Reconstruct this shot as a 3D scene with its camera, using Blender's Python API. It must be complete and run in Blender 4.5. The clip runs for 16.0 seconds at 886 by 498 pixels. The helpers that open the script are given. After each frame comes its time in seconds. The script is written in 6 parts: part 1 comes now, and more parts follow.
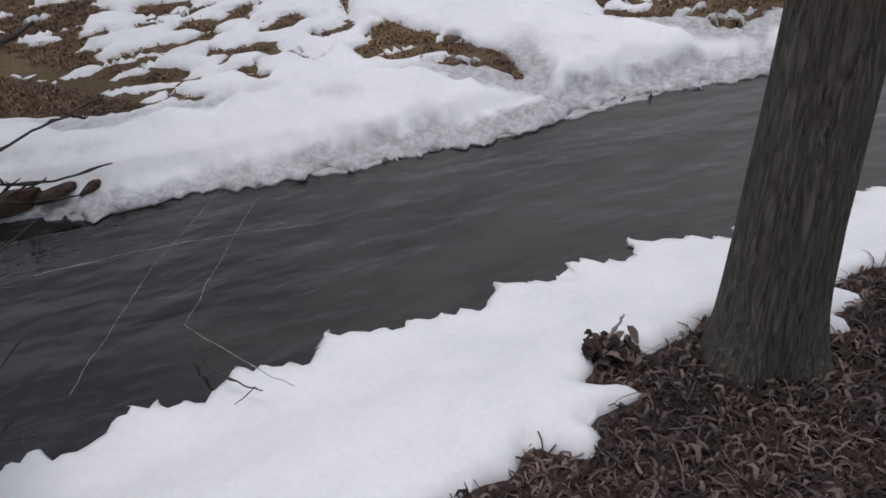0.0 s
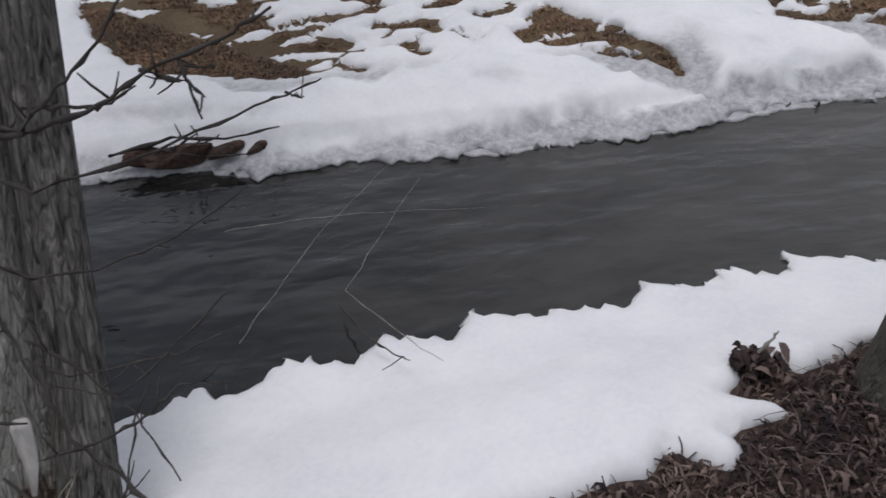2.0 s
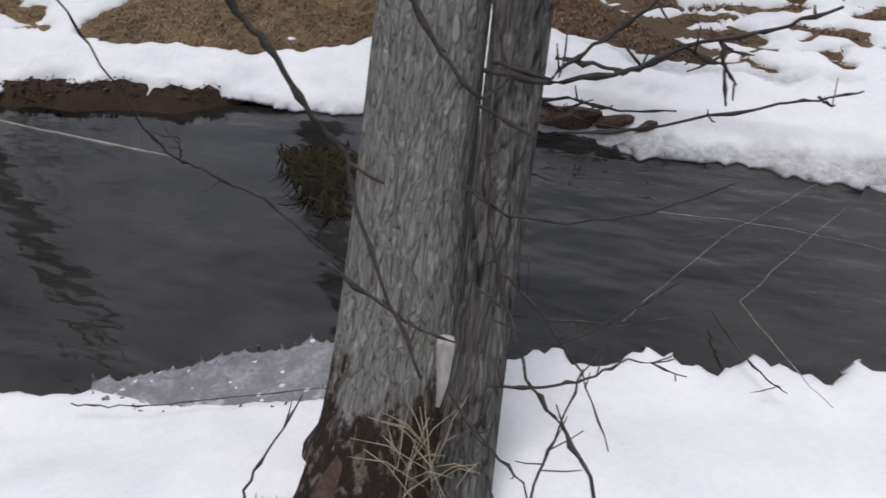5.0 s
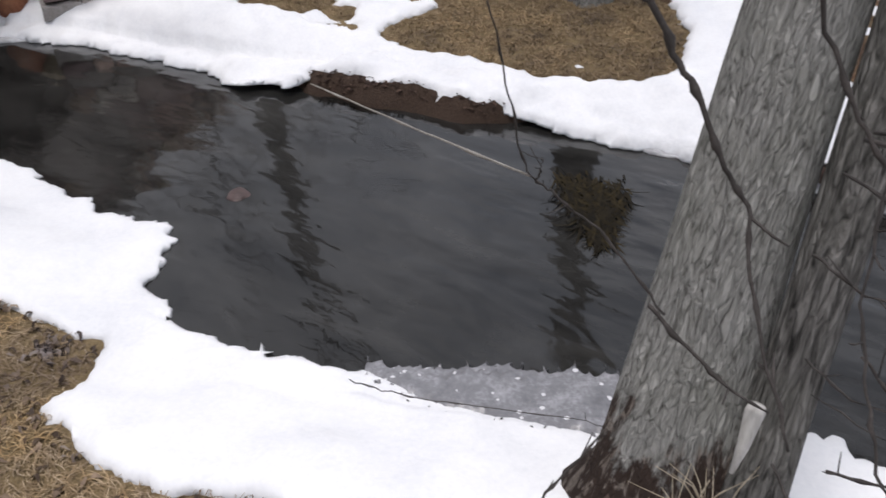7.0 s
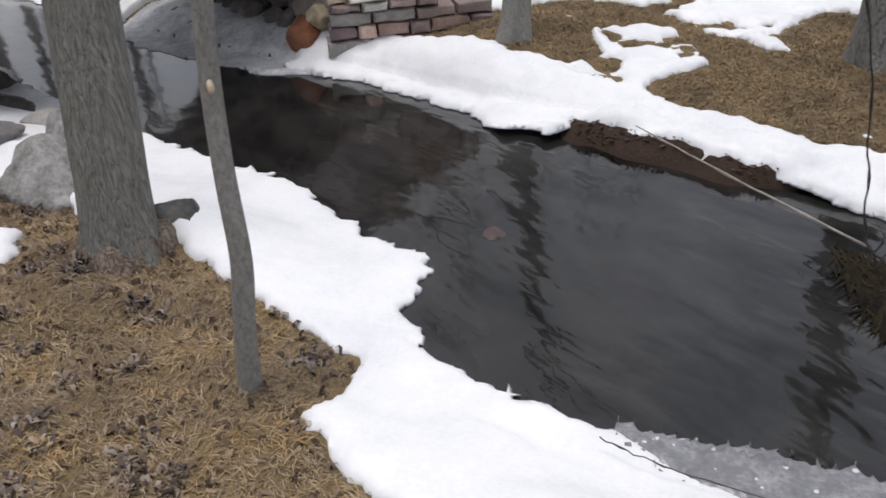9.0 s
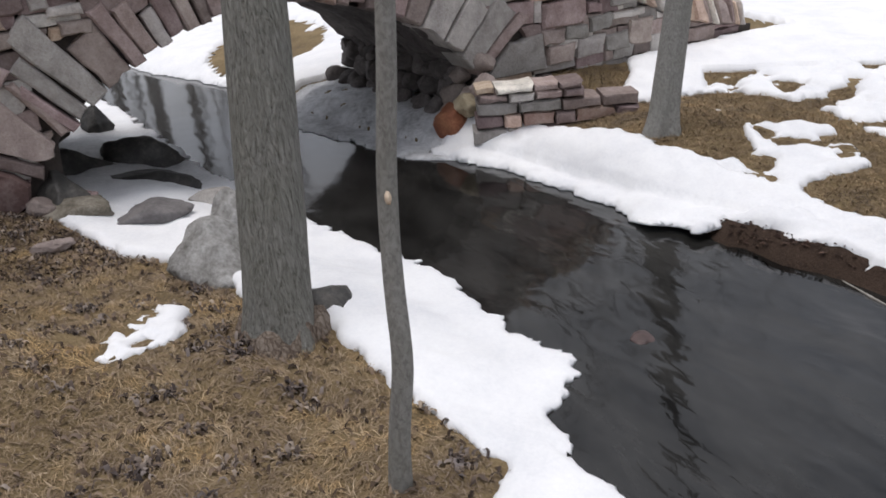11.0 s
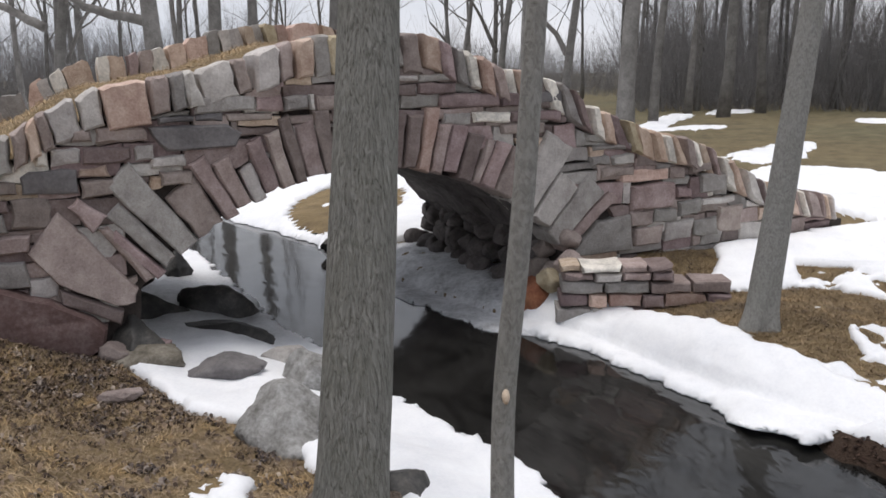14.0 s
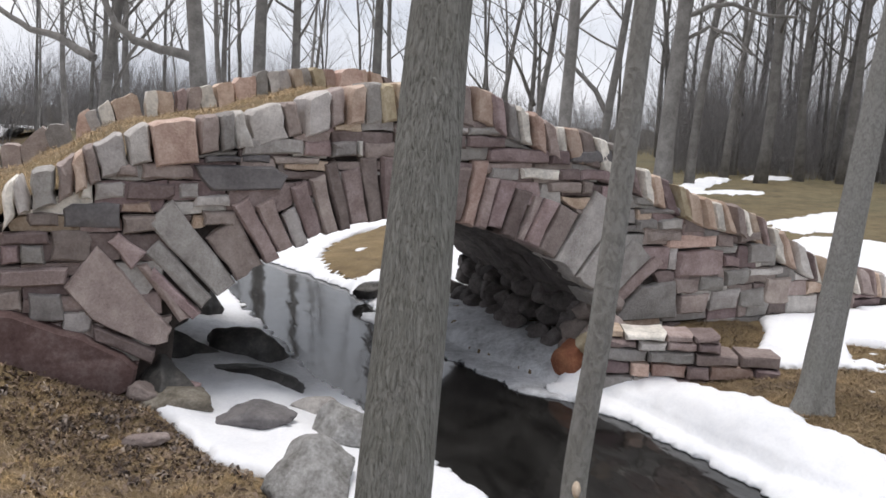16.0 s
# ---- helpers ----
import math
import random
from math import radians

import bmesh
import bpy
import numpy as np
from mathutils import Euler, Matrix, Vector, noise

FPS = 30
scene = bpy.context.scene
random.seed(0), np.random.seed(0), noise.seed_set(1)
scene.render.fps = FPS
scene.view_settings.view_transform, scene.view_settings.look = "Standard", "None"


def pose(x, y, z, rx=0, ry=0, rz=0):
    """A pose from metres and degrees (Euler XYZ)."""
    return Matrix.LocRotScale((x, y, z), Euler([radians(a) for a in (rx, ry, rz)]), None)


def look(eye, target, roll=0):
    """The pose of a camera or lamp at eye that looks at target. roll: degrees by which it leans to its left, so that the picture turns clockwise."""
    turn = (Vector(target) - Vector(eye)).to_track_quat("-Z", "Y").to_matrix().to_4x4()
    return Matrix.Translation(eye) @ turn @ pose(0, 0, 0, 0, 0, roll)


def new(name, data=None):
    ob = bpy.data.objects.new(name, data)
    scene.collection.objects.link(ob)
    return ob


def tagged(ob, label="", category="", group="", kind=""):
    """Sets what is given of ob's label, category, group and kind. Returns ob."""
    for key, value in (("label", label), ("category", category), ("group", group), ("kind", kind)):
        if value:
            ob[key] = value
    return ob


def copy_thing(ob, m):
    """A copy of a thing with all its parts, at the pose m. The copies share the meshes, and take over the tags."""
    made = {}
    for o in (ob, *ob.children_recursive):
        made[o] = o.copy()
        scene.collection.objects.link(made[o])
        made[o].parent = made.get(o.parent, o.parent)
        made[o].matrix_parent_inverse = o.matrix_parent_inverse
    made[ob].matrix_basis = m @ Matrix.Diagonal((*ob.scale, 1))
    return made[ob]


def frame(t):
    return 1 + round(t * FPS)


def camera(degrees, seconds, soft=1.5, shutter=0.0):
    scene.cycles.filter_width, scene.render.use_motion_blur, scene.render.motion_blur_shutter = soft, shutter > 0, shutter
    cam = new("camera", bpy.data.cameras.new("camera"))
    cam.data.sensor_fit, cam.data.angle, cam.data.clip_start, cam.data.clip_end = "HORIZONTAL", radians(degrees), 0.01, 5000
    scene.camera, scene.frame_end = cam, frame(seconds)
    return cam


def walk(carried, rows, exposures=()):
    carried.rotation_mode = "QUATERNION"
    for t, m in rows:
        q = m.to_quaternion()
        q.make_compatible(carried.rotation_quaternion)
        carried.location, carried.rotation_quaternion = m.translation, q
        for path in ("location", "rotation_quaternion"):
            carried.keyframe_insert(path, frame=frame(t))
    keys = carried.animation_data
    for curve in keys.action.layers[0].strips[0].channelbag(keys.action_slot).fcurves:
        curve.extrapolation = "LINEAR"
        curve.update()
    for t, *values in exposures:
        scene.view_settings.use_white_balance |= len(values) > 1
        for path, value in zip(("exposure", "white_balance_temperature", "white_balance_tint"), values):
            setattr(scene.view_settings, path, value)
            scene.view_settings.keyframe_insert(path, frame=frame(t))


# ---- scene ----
cam = camera(57.0, 16.0, soft=1.6, shutter=0.3)
PATH = [
    (0, (0.083, 1.444, 1.914), (-0.746, 2.868, 0.781), -6.6),
    (0.5, (0.064, 1.425, 1.931), (-0.793, 2.827, 0.79), -6.0),
    (1, (0.037, 1.403, 1.929), (-0.866, 2.777, 0.79), -5.4),
    (1.5, (0.006, 1.382, 1.933), (-0.958, 2.713, 0.794), -5.4),
    (2, (-0.007, 1.346, 1.996), (-1.06, 2.594, 0.841), -6.2),
    (2.5, (-0.015, 1.318, 1.996), (-1.172, 2.478, 0.849), -6.3),
    (3, (-0.091, 1.275, 2.001), (-1.306, 2.365, 0.845), -5.4),
    (3.2, (-0.115, 1.256, 2.004), (-1.354, 2.315, 0.845), -5.1),
    (5.3, (-0.325, 1.031, 2.037), (-1.816, 1.689, 0.878), -3.5),
    (5.5, (-0.339, 1.006, 2.044), (-1.851, 1.619, 0.887), -3.5),
    (6, (-0.348, 0.917, 2.067), (-1.907, 1.429, 0.924), -2.9),
    (6.5, (-0.383, 0.846, 2.063), (-1.991, 1.247, 0.944), -2.3),
    (7, (-0.4, 0.779, 2.067), (-2.051, 1.06, 0.973), -2.0),
    (7.5, (-0.404, 0.758, 2.028), (-2.097, 0.887, 0.971), -3.3),
    (8, (-0.402, 0.705, 2.042), (-2.116, 0.705, 1.012), -3.5),
    (8.5, (-0.432, 0.645, 2.034), (-2.16, 0.526, 1.034), -3.5),
    (9, (-0.456, 0.585, 2.03), (-2.194, 0.359, 1.065), -3.7),
    (9.5, (-0.461, 0.539, 2.047), (-2.202, 0.213, 1.12), -4.1),
    (10, (-0.477, 0.479, 2.064), (-2.224, 0.071, 1.181), -4.0),
    (10.2, (-0.469, 0.474, 2.112), (-2.212, 0.038, 1.235), -4.6),
    (12.3, (-0.554, 0.302, 2.202), (-2.342, -0.344, 1.58), -3.2),
    (12.5, (-0.586, 0.277, 2.192), (-2.379, -0.378, 1.596), -3.1),
    (13, (-0.61, 0.235, 2.208), (-2.421, -0.426, 1.675), -2.6),
    (13.5, (-0.629, 0.181, 2.216), (-2.461, -0.471, 1.748), -1.9),
    (14, (-0.666, 0.153, 2.221), (-2.509, -0.502, 1.801), -0.9),
    (14.5, (-0.698, 0.114, 2.229), (-2.546, -0.548, 1.844), 0.4),
    (15, (-0.722, 0.061, 2.23), (-2.573, -0.61, 1.882), 1.7),
    (15.5, (-0.755, 0.006, 2.237), (-2.603, -0.685, 1.913), 2.4),
    (16, (-0.783, -0.045, 2.253), (-2.624, -0.762, 1.945), 2.3),
]
EXPOSURES = [(0, -0.22, 6330, 14), (2, -0.26, 6320, 14), (3.2, -0.34, 6300, 14), (5.3, 0.2, 6420, 14), (6, 0.35, 6450, 14), (7, 0.43, 6480, 14), (8.5, 0.4, 6490, 13), (10.2, 0.34, 6500, 13), (12.3, 0.4, 6500, 12), (14.5, 0.46, 6500, 12), (16, 0.58, 6500, 12)]
walk(cam, [(t, look(eye, target, roll)) for t, eye, target, roll in PATH], EXPOSURES)

# ------------------------------------------------------------------ light
world = bpy.data.worlds.new("overcast_sky")
scene.world = world
world.use_nodes = True
wn = world.node_tree
wn.nodes.clear()
w_out = wn.nodes.new("ShaderNodeOutputWorld")
w_bg = wn.nodes.new("ShaderNodeBackground")
w_sky = wn.nodes.new("ShaderNodeTexSky")
w_sky.sky_type = "NISHITA"
w_sky.sun_disc = False
w_sky.sun_elevation = radians(80)
w_sky.sun_rotation = radians(198)
w_sky.air_density, w_sky.dust_density, w_sky.ozone_density = 1.0, 6.0, 1.0
w_co = wn.nodes.new("ShaderNodeTexCoord")
w_no = wn.nodes.new("ShaderNodeTexNoise")
w_no.inputs["Scale"].default_value = 2.2
w_no.inputs["Detail"].default_value = 5
w_map = wn.nodes.new("ShaderNodeMapping")
w_map.inputs["Scale"].default_value = (1, 1, 3)
w_ramp = wn.nodes.new("ShaderNodeValToRGB")
w_ramp.color_ramp.elements[0].position, w_ramp.color_ramp.elements[0].color = 0.3, (6.2, 6.8, 7.8, 1)
w_ramp.color_ramp.elements[1].position, w_ramp.color_ramp.elements[1].color = 0.68, (9.6, 9.8, 10.2, 1)
w_mix = wn.nodes.new("ShaderNodeMix")
w_mix.data_type = "RGBA"
w_mix.inputs["Factor"].default_value = 0.85
wn.links.new(w_co.outputs["Generated"], w_map.inputs["Vector"])
wn.links.new(w_map.outputs["Vector"], w_no.inputs["Vector"])
wn.links.new(w_no.outputs["Fac"], w_ramp.inputs["Fac"])
wn.links.new(w_sky.outputs["Color"], w_mix.inputs["A"])
wn.links.new(w_ramp.outputs["Color"], w_mix.inputs["B"])
wn.links.new(w_mix.outputs["Result"], w_bg.inputs["Color"])
w_bg.inputs["Strength"].default_value = 0.078
wn.links.new(w_bg.outputs["Background"], w_out.inputs["Surface"])
sun = new("sun", bpy.data.lights.new("sun", "SUN"))
sun.data.energy, sun.data.angle, sun.data.color = 1.35, radians(28), (1.0, 0.97, 0.93)
sun.matrix_world = look((0, 0, 20), (0.5, 1.5, 0))

# ------------------------------------------------------------------ materials
def material(name, base=(0.5, 0.5, 0.5), dark=None, light=None, scale=6.0, fine=60.0, rough=0.85, bump=0.4, dist=0.01,
             stretch=(1, 1, 1), spread=(0.35, 0.65), random_hue=0.0, random_value=0.0, spec=0.3, island=False, fine_mix=0.35):
    """Two scales of noise between dark, base and light, with bump; random_* vary it from object to object."""
    m = bpy.data.materials.new(name)
    m.use_nodes = True
    t = m.node_tree
    N, L = t.nodes, t.links
    b = N["Principled BSDF"]
    b.inputs["Roughness"].default_value = rough
    b.inputs["Specular IOR Level"].default_value = spec
    co = N.new("ShaderNodeTexCoord")
    mp = N.new("ShaderNodeMapping")
    mp.inputs["Scale"].default_value = stretch
    L.new(co.outputs["Object"], mp.inputs["Vector"])
    big, small = N.new("ShaderNodeTexNoise"), N.new("ShaderNodeTexNoise")
    for n, sc in ((big, scale), (small, fine)):
        n.inputs["Scale"].default_value = sc
        n.inputs["Detail"].default_value = 6
        n.inputs["Roughness"].default_value = 0.65
        L.new(mp.outputs["Vector"], n.inputs["Vector"])
    if random_hue or random_value:
        info = N.new("ShaderNodeObjectInfo")
        off = N.new("ShaderNodeVectorMath")
        off.operation = "SCALE"
        L.new(info.outputs["Random"], off.inputs["Scale"])
        off.inputs[0].default_value = (37, 91, 53)
        L.new(off.outputs["Vector"], mp.inputs["Location"])
    mixf = N.new("ShaderNodeMix")
    mixf.inputs["Factor"].default_value = fine_mix
    L.new(big.outputs["Fac"], mixf.inputs["A"])
    L.new(small.outputs["Fac"], mixf.inputs["B"])
    ramp = N.new("ShaderNodeValToRGB")
    e = ramp.color_ramp.elements
    e[0].position, e[0].color = spread[0], (*(dark or [c * 0.6 for c in base]), 1)
    e[1].position, e[1].color = spread[1], (*(light or [min(1, c * 1.35) for c in base]), 1)
    mid = e.new(sum(spread) / 2)
    mid.color = (*base, 1)
    L.new(mixf.outputs["Result"], ramp.inputs["Fac"])
    col = ramp.outputs["Color"]
    if random_hue or random_value:
        hs = N.new("ShaderNodeHueSaturation")
        L.new(col, hs.inputs["Color"])
        rv = info.outputs["Random"]
        v = N.new("ShaderNodeMapRange")
        v.inputs["To Min"].default_value, v.inputs["To Max"].default_value = 1 - random_value, 1 + random_value
        wrap = N.new("ShaderNodeMath")
        wrap.operation = "MULTIPLY"
        wrap.inputs[1].default_value = 7.31
        fr = N.new("ShaderNodeMath")
        fr.operation = "FRACT"
        L.new(rv, wrap.inputs[0])
        L.new(wrap.outputs[0], fr.inputs[0])
        L.new(fr.outputs[0], v.inputs["Value"])
        L.new(v.outputs["Result"], hs.inputs["Value"])
        h = N.new("ShaderNodeMapRange")
        h.inputs["To Min"].default_value, h.inputs["To Max"].default_value = 0.5 - random_hue, 0.5 + random_hue
        L.new(rv, h.inputs["Value"])
        L.new(h.outputs["Result"], hs.inputs["Hue"])
        col = hs.outputs["Color"]
    L.new(col, b.inputs["Base Color"])
    bp = N.new("ShaderNodeBump")
    bp.inputs["Strength"].default_value = bump
    bp.inputs["Distance"].default_value = dist
    L.new(mixf.outputs["Result"], bp.inputs["Height"])
    L.new(bp.outputs["Normal"], b.inputs["Normal"])
    return m


def bark_material(name, base, dark, light, ridge=26.0, moss=0.0, depth=0.012, stretch=0.27, along=(0, 0, 1), plates=0.5, rot=False):
    """Furrowed bark: long ridges along the trunk broken into plates, with grey-green lichen; rot: a dark decayed foot."""
    m = bpy.data.materials.new(name)
    m.use_nodes = True
    t = m.node_tree
    N, L = t.nodes, t.links
    b = N["Principled BSDF"]
    b.inputs["Roughness"].default_value = 0.9
    b.inputs["Specular IOR Level"].default_value = 0.2

    def noise_at(vec, scale, detail=5, rough=0.6, distort=0.0):
        n = N.new("ShaderNodeTexNoise")
        n.inputs["Scale"].default_value = scale
        n.inputs["Detail"].default_value = detail
        n.inputs["Roughness"].default_value = rough
        n.inputs["Distortion"].default_value = distort
        L.new(vec, n.inputs["Vector"])
        return n

    def span(value, a, c, lo=0.0, hi=1.0):
        r = N.new("ShaderNodeMapRange")
        r.inputs["From Min"].default_value, r.inputs["From Max"].default_value = a, c
        r.inputs["To Min"].default_value, r.inputs["To Max"].default_value = lo, hi
        L.new(value, r.inputs["Value"])
        return r.outputs["Result"]

    def blend(f, a, c):
        x = N.new("ShaderNodeMix")
        x.data_type = "RGBA"
        for k, v in (("Factor", f), ("A", a), ("B", c)):
            if isinstance(v, (float, tuple)):
                x.inputs[k].default_value = v
            else:
                L.new(v, x.inputs[k])
        return x.outputs["Result"]

    def maths(op, a, c):
        x = N.new("ShaderNodeMath")
        x.operation = op
        for k, v in ((0, a), (1, c)):
            if isinstance(v, float):
                x.inputs[k].default_value = v
            else:
                L.new(v, x.inputs[k])
        return x.outputs[0]

    co = N.new("ShaderNodeTexCoord")
    upright = N.new("ShaderNodeMapping")
    upright.inputs["Rotation"].default_value = Vector(along).rotation_difference(Vector((0, 0, 1))).to_euler()
    L.new(co.outputs["Object"], upright.inputs["Vector"])
    mp = N.new("ShaderNodeMapping")
    mp.inputs["Scale"].default_value = (1, 1, stretch)
    L.new(upright.outputs["Vector"], mp.inputs["Vector"])
    wob = noise_at(mp.outputs["Vector"], 14, 3)
    mixv = N.new("ShaderNodeMix")
    mixv.data_type = "VECTOR"
    mixv.inputs["Factor"].default_value = 0.06
    L.new(mp.outputs["Vector"], mixv.inputs["A"])
    L.new(wob.outputs["Color"], mixv.inputs["B"])
    fur = noise_at(mixv.outputs["Result"], ridge, 7, 0.62, 0.4)
    fine = noise_at(mp.outputs["Vector"], 170, 6)
    big = noise_at(upright.outputs["Vector"], 3.0, 4)
    crack = N.new("ShaderNodeTexVoronoi")
    crack.feature = "DISTANCE_TO_EDGE"
    crack.inputs["Scale"].default_value = ridge * 0.95
    L.new(mixv.outputs["Result"], crack.inputs["Vector"])
    plate = span(crack.outputs["Distance"], 0.02, 0.17)
    furrow = span(fur.outputs["Fac"], 0.34, 0.6)
    relief = N.new("ShaderNodeMix")
    relief.inputs["Factor"].default_value = plates
    L.new(furrow, relief.inputs["A"])
    L.new(plate, relief.inputs["B"])
    relief = relief.outputs["Result"]
    mix1 = N.new("ShaderNodeMix")
    mix1.inputs["Factor"].default_value = 0.25
    L.new(relief, mix1.inputs["A"])
    L.new(fine.outputs["Fac"], mix1.inputs["B"])
    ramp = N.new("ShaderNodeValToRGB")
    e = ramp.color_ramp.elements
    e[0].position, e[0].color = 0.16, (*dark, 1)
    e[1].position, e[1].color = 0.85, (*light, 1)
    mid = e.new(0.48)
    mid.color = (*base, 1)
    L.new(mix1.outputs["Result"], ramp.inputs["Fac"])
    col = blend(span(big.outputs["Fac"], 0.45, 0.75, 0.0, moss), ramp.outputs["Color"], (0.19, 0.192, 0.155, 1.0))
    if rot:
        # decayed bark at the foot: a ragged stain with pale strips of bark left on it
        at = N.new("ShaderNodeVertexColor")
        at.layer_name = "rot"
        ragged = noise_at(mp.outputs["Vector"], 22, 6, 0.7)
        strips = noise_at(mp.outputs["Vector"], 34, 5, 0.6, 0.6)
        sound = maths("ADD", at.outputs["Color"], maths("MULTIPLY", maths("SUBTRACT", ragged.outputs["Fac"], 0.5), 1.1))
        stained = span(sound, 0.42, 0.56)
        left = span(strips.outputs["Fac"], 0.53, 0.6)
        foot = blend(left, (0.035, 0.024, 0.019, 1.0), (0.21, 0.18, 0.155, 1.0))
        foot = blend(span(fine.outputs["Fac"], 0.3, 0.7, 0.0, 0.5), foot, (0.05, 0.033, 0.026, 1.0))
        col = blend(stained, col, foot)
    L.new(col, b.inputs["Base Color"])
    bp = N.new("ShaderNodeBump")
    bp.inputs["Strength"].default_value = 1.0
    bp.inputs["Distance"].default_value = depth
    L.new(mix1.outputs["Result"], bp.inputs["Height"])
    L.new(bp.outputs["Normal"], b.inputs["Normal"])
    return m


M_SNOW = material("old_snow", (0.81, 0.815, 0.83), (0.73, 0.74, 0.765), (0.87, 0.875, 0.88), scale=2.5, fine=45, rough=0.6, bump=0.35, dist=0.012, spec=0.3)
M_ICE = material("grey_ice", (0.195, 0.195, 0.207), (0.14, 0.14, 0.15), (0.34, 0.34, 0.36), scale=9, fine=55, rough=0.25, bump=0.3, dist=0.006, spec=0.5)
M_STONE = material("grey_sandstone", (0.398, 0.37, 0.346), (0.271, 0.246, 0.229), (0.519, 0.491, 0.462), scale=7, fine=60, rough=0.88, bump=0.9, dist=0.025, random_value=0.4, random_hue=0.015)
M_RED = material("red_sandstone", (0.266, 0.204, 0.192), (0.179, 0.13, 0.121), (0.371, 0.297, 0.282), scale=7, fine=60, rough=0.88, bump=0.9, dist=0.025, random_value=0.4, random_hue=0.02)
M_TAN = material("tan_sandstone", (0.517, 0.389, 0.309), (0.359, 0.245, 0.187), (0.661, 0.539, 0.446), scale=7, fine=60, rough=0.88, bump=0.9, dist=0.025, random_value=0.25, random_hue=0.02)
M_PALE = material("pale_stone", (0.66, 0.62, 0.554), scale=6, fine=45, rough=0.85, bump=0.6, dist=0.01, random_value=0.12)
M_OCHRE = material("ochre_sandstone", (0.43, 0.36, 0.245), (0.3, 0.24, 0.155), (0.54, 0.47, 0.35), scale=7, fine=60, rough=0.88, bump=0.9, dist=0.025, random_value=0.15)
M_SLATE = material("dark_slate_stone", (0.15, 0.14, 0.14), (0.1, 0.0925, 0.0925), (0.213, 0.2, 0.198), scale=5, fine=45, rough=0.85, bump=0.6, dist=0.01)
M_SLUSH = material("grey_slush_ice", (0.5, 0.505, 0.515), (0.2, 0.2, 0.205), (0.74, 0.745, 0.76), scale=4, fine=22, rough=0.55, bump=1.0, dist=0.05, spec=0.4, spread=(0.3, 0.62))
M_RIM = material("pale_rim_ice", (0.4, 0.4, 0.41), (0.24, 0.24, 0.25), (0.6, 0.6, 0.62), scale=12, fine=60, rough=0.35, bump=0.5, dist=0.008, spec=0.5)
M_BROWN = material("brown_grey_sandstone", (0.303, 0.249, 0.224), (0.206, 0.163, 0.149), (0.395, 0.335, 0.304), scale=7, fine=60, rough=0.88, bump=0.9, dist=0.025, random_value=0.3, random_hue=0.01)
M_RUST = material("rust_red_boulder", (0.22, 0.085, 0.045), (0.14, 0.05, 0.03), (0.32, 0.15, 0.08), scale=6, fine=40, rough=0.8, bump=0.6, dist=0.012)
M_AWASH = material("wet_reddish_stone", (0.085, 0.058, 0.054), (0.06, 0.042, 0.04), (0.12, 0.085, 0.08), scale=6, fine=40, rough=0.5, bump=0.4, dist=0.006)
M_DARKROCK = material("wet_dark_rock", (0.05, 0.048, 0.045), (0.025, 0.024, 0.023), (0.11, 0.1, 0.09), scale=6, fine=40, rough=0.5, bump=0.6, dist=0.012, random_value=0.2)
M_BOULDER = material("grey_boulder", (0.288, 0.281, 0.269), (0.125, 0.119, 0.106), (0.475, 0.469, 0.456), scale=5, fine=34, rough=0.9, bump=1.0, dist=0.03, random_value=0.15)
M_MORTAR = material("dark_joint_earth", (0.06, 0.05, 0.045), scale=8, fine=50, rough=0.95, bump=0.5)
M_EARTH = material("root_bound_earth", (0.07, 0.045, 0.036), (0.03, 0.02, 0.017), (0.12, 0.085, 0.07), scale=14, fine=60, rough=0.95, bump=1.0, dist=0.03)
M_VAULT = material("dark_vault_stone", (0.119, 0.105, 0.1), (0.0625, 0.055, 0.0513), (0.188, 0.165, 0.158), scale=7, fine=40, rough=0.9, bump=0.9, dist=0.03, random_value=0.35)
M_TWIG = material("dark_twig_bark", (0.045, 0.039, 0.036), (0.026, 0.023, 0.021), (0.08, 0.07, 0.065), scale=20, fine=90, rough=0.8, bump=0.4, dist=0.002)
M_REED = material("pale_dead_stem", (0.3, 0.28, 0.25), (0.2, 0.185, 0.165), (0.42, 0.4, 0.36), scale=20, fine=90, rough=0.8, bump=0.3, dist=0.002)
M_STRAW = material("dry_straw", (0.4, 0.34, 0.25), (0.28, 0.23, 0.16), (0.52, 0.46, 0.36), scale=15, fine=80, rough=0.85, bump=0.2, dist=0.002)
M_WOODCUT = material("weathered_split_wood", (0.47, 0.455, 0.43), (0.33, 0.315, 0.29), (0.6, 0.585, 0.56), scale=18, fine=90, rough=0.85, bump=0.4, dist=0.004, stretch=(1, 1, 0.15))
B_GREY = bark_material("grey_furrowed_bark", (0.215, 0.21, 0.196), (0.07, 0.066, 0.06), (0.3, 0.293, 0.275), ridge=62, moss=0.3, depth=0.016, stretch=0.26, plates=0.36)
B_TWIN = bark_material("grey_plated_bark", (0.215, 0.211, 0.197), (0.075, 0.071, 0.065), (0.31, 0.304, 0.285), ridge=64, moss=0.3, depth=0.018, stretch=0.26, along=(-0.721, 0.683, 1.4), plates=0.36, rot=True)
B_SECOND = bark_material("dark_fissured_bark", (0.1, 0.095, 0.088), (0.014, 0.013, 0.012), (0.19, 0.182, 0.17), ridge=52, moss=0.2, depth=0.03, stretch=0.2, along=(-0.79, 0.765, 1.4), plates=0.35)
B_TALL = bark_material("grey_ridged_bark", (0.218, 0.212, 0.19), (0.1, 0.095, 0.083), (0.29, 0.283, 0.26), ridge=88, moss=0.35, depth=0.012, stretch=0.17, plates=0.18)
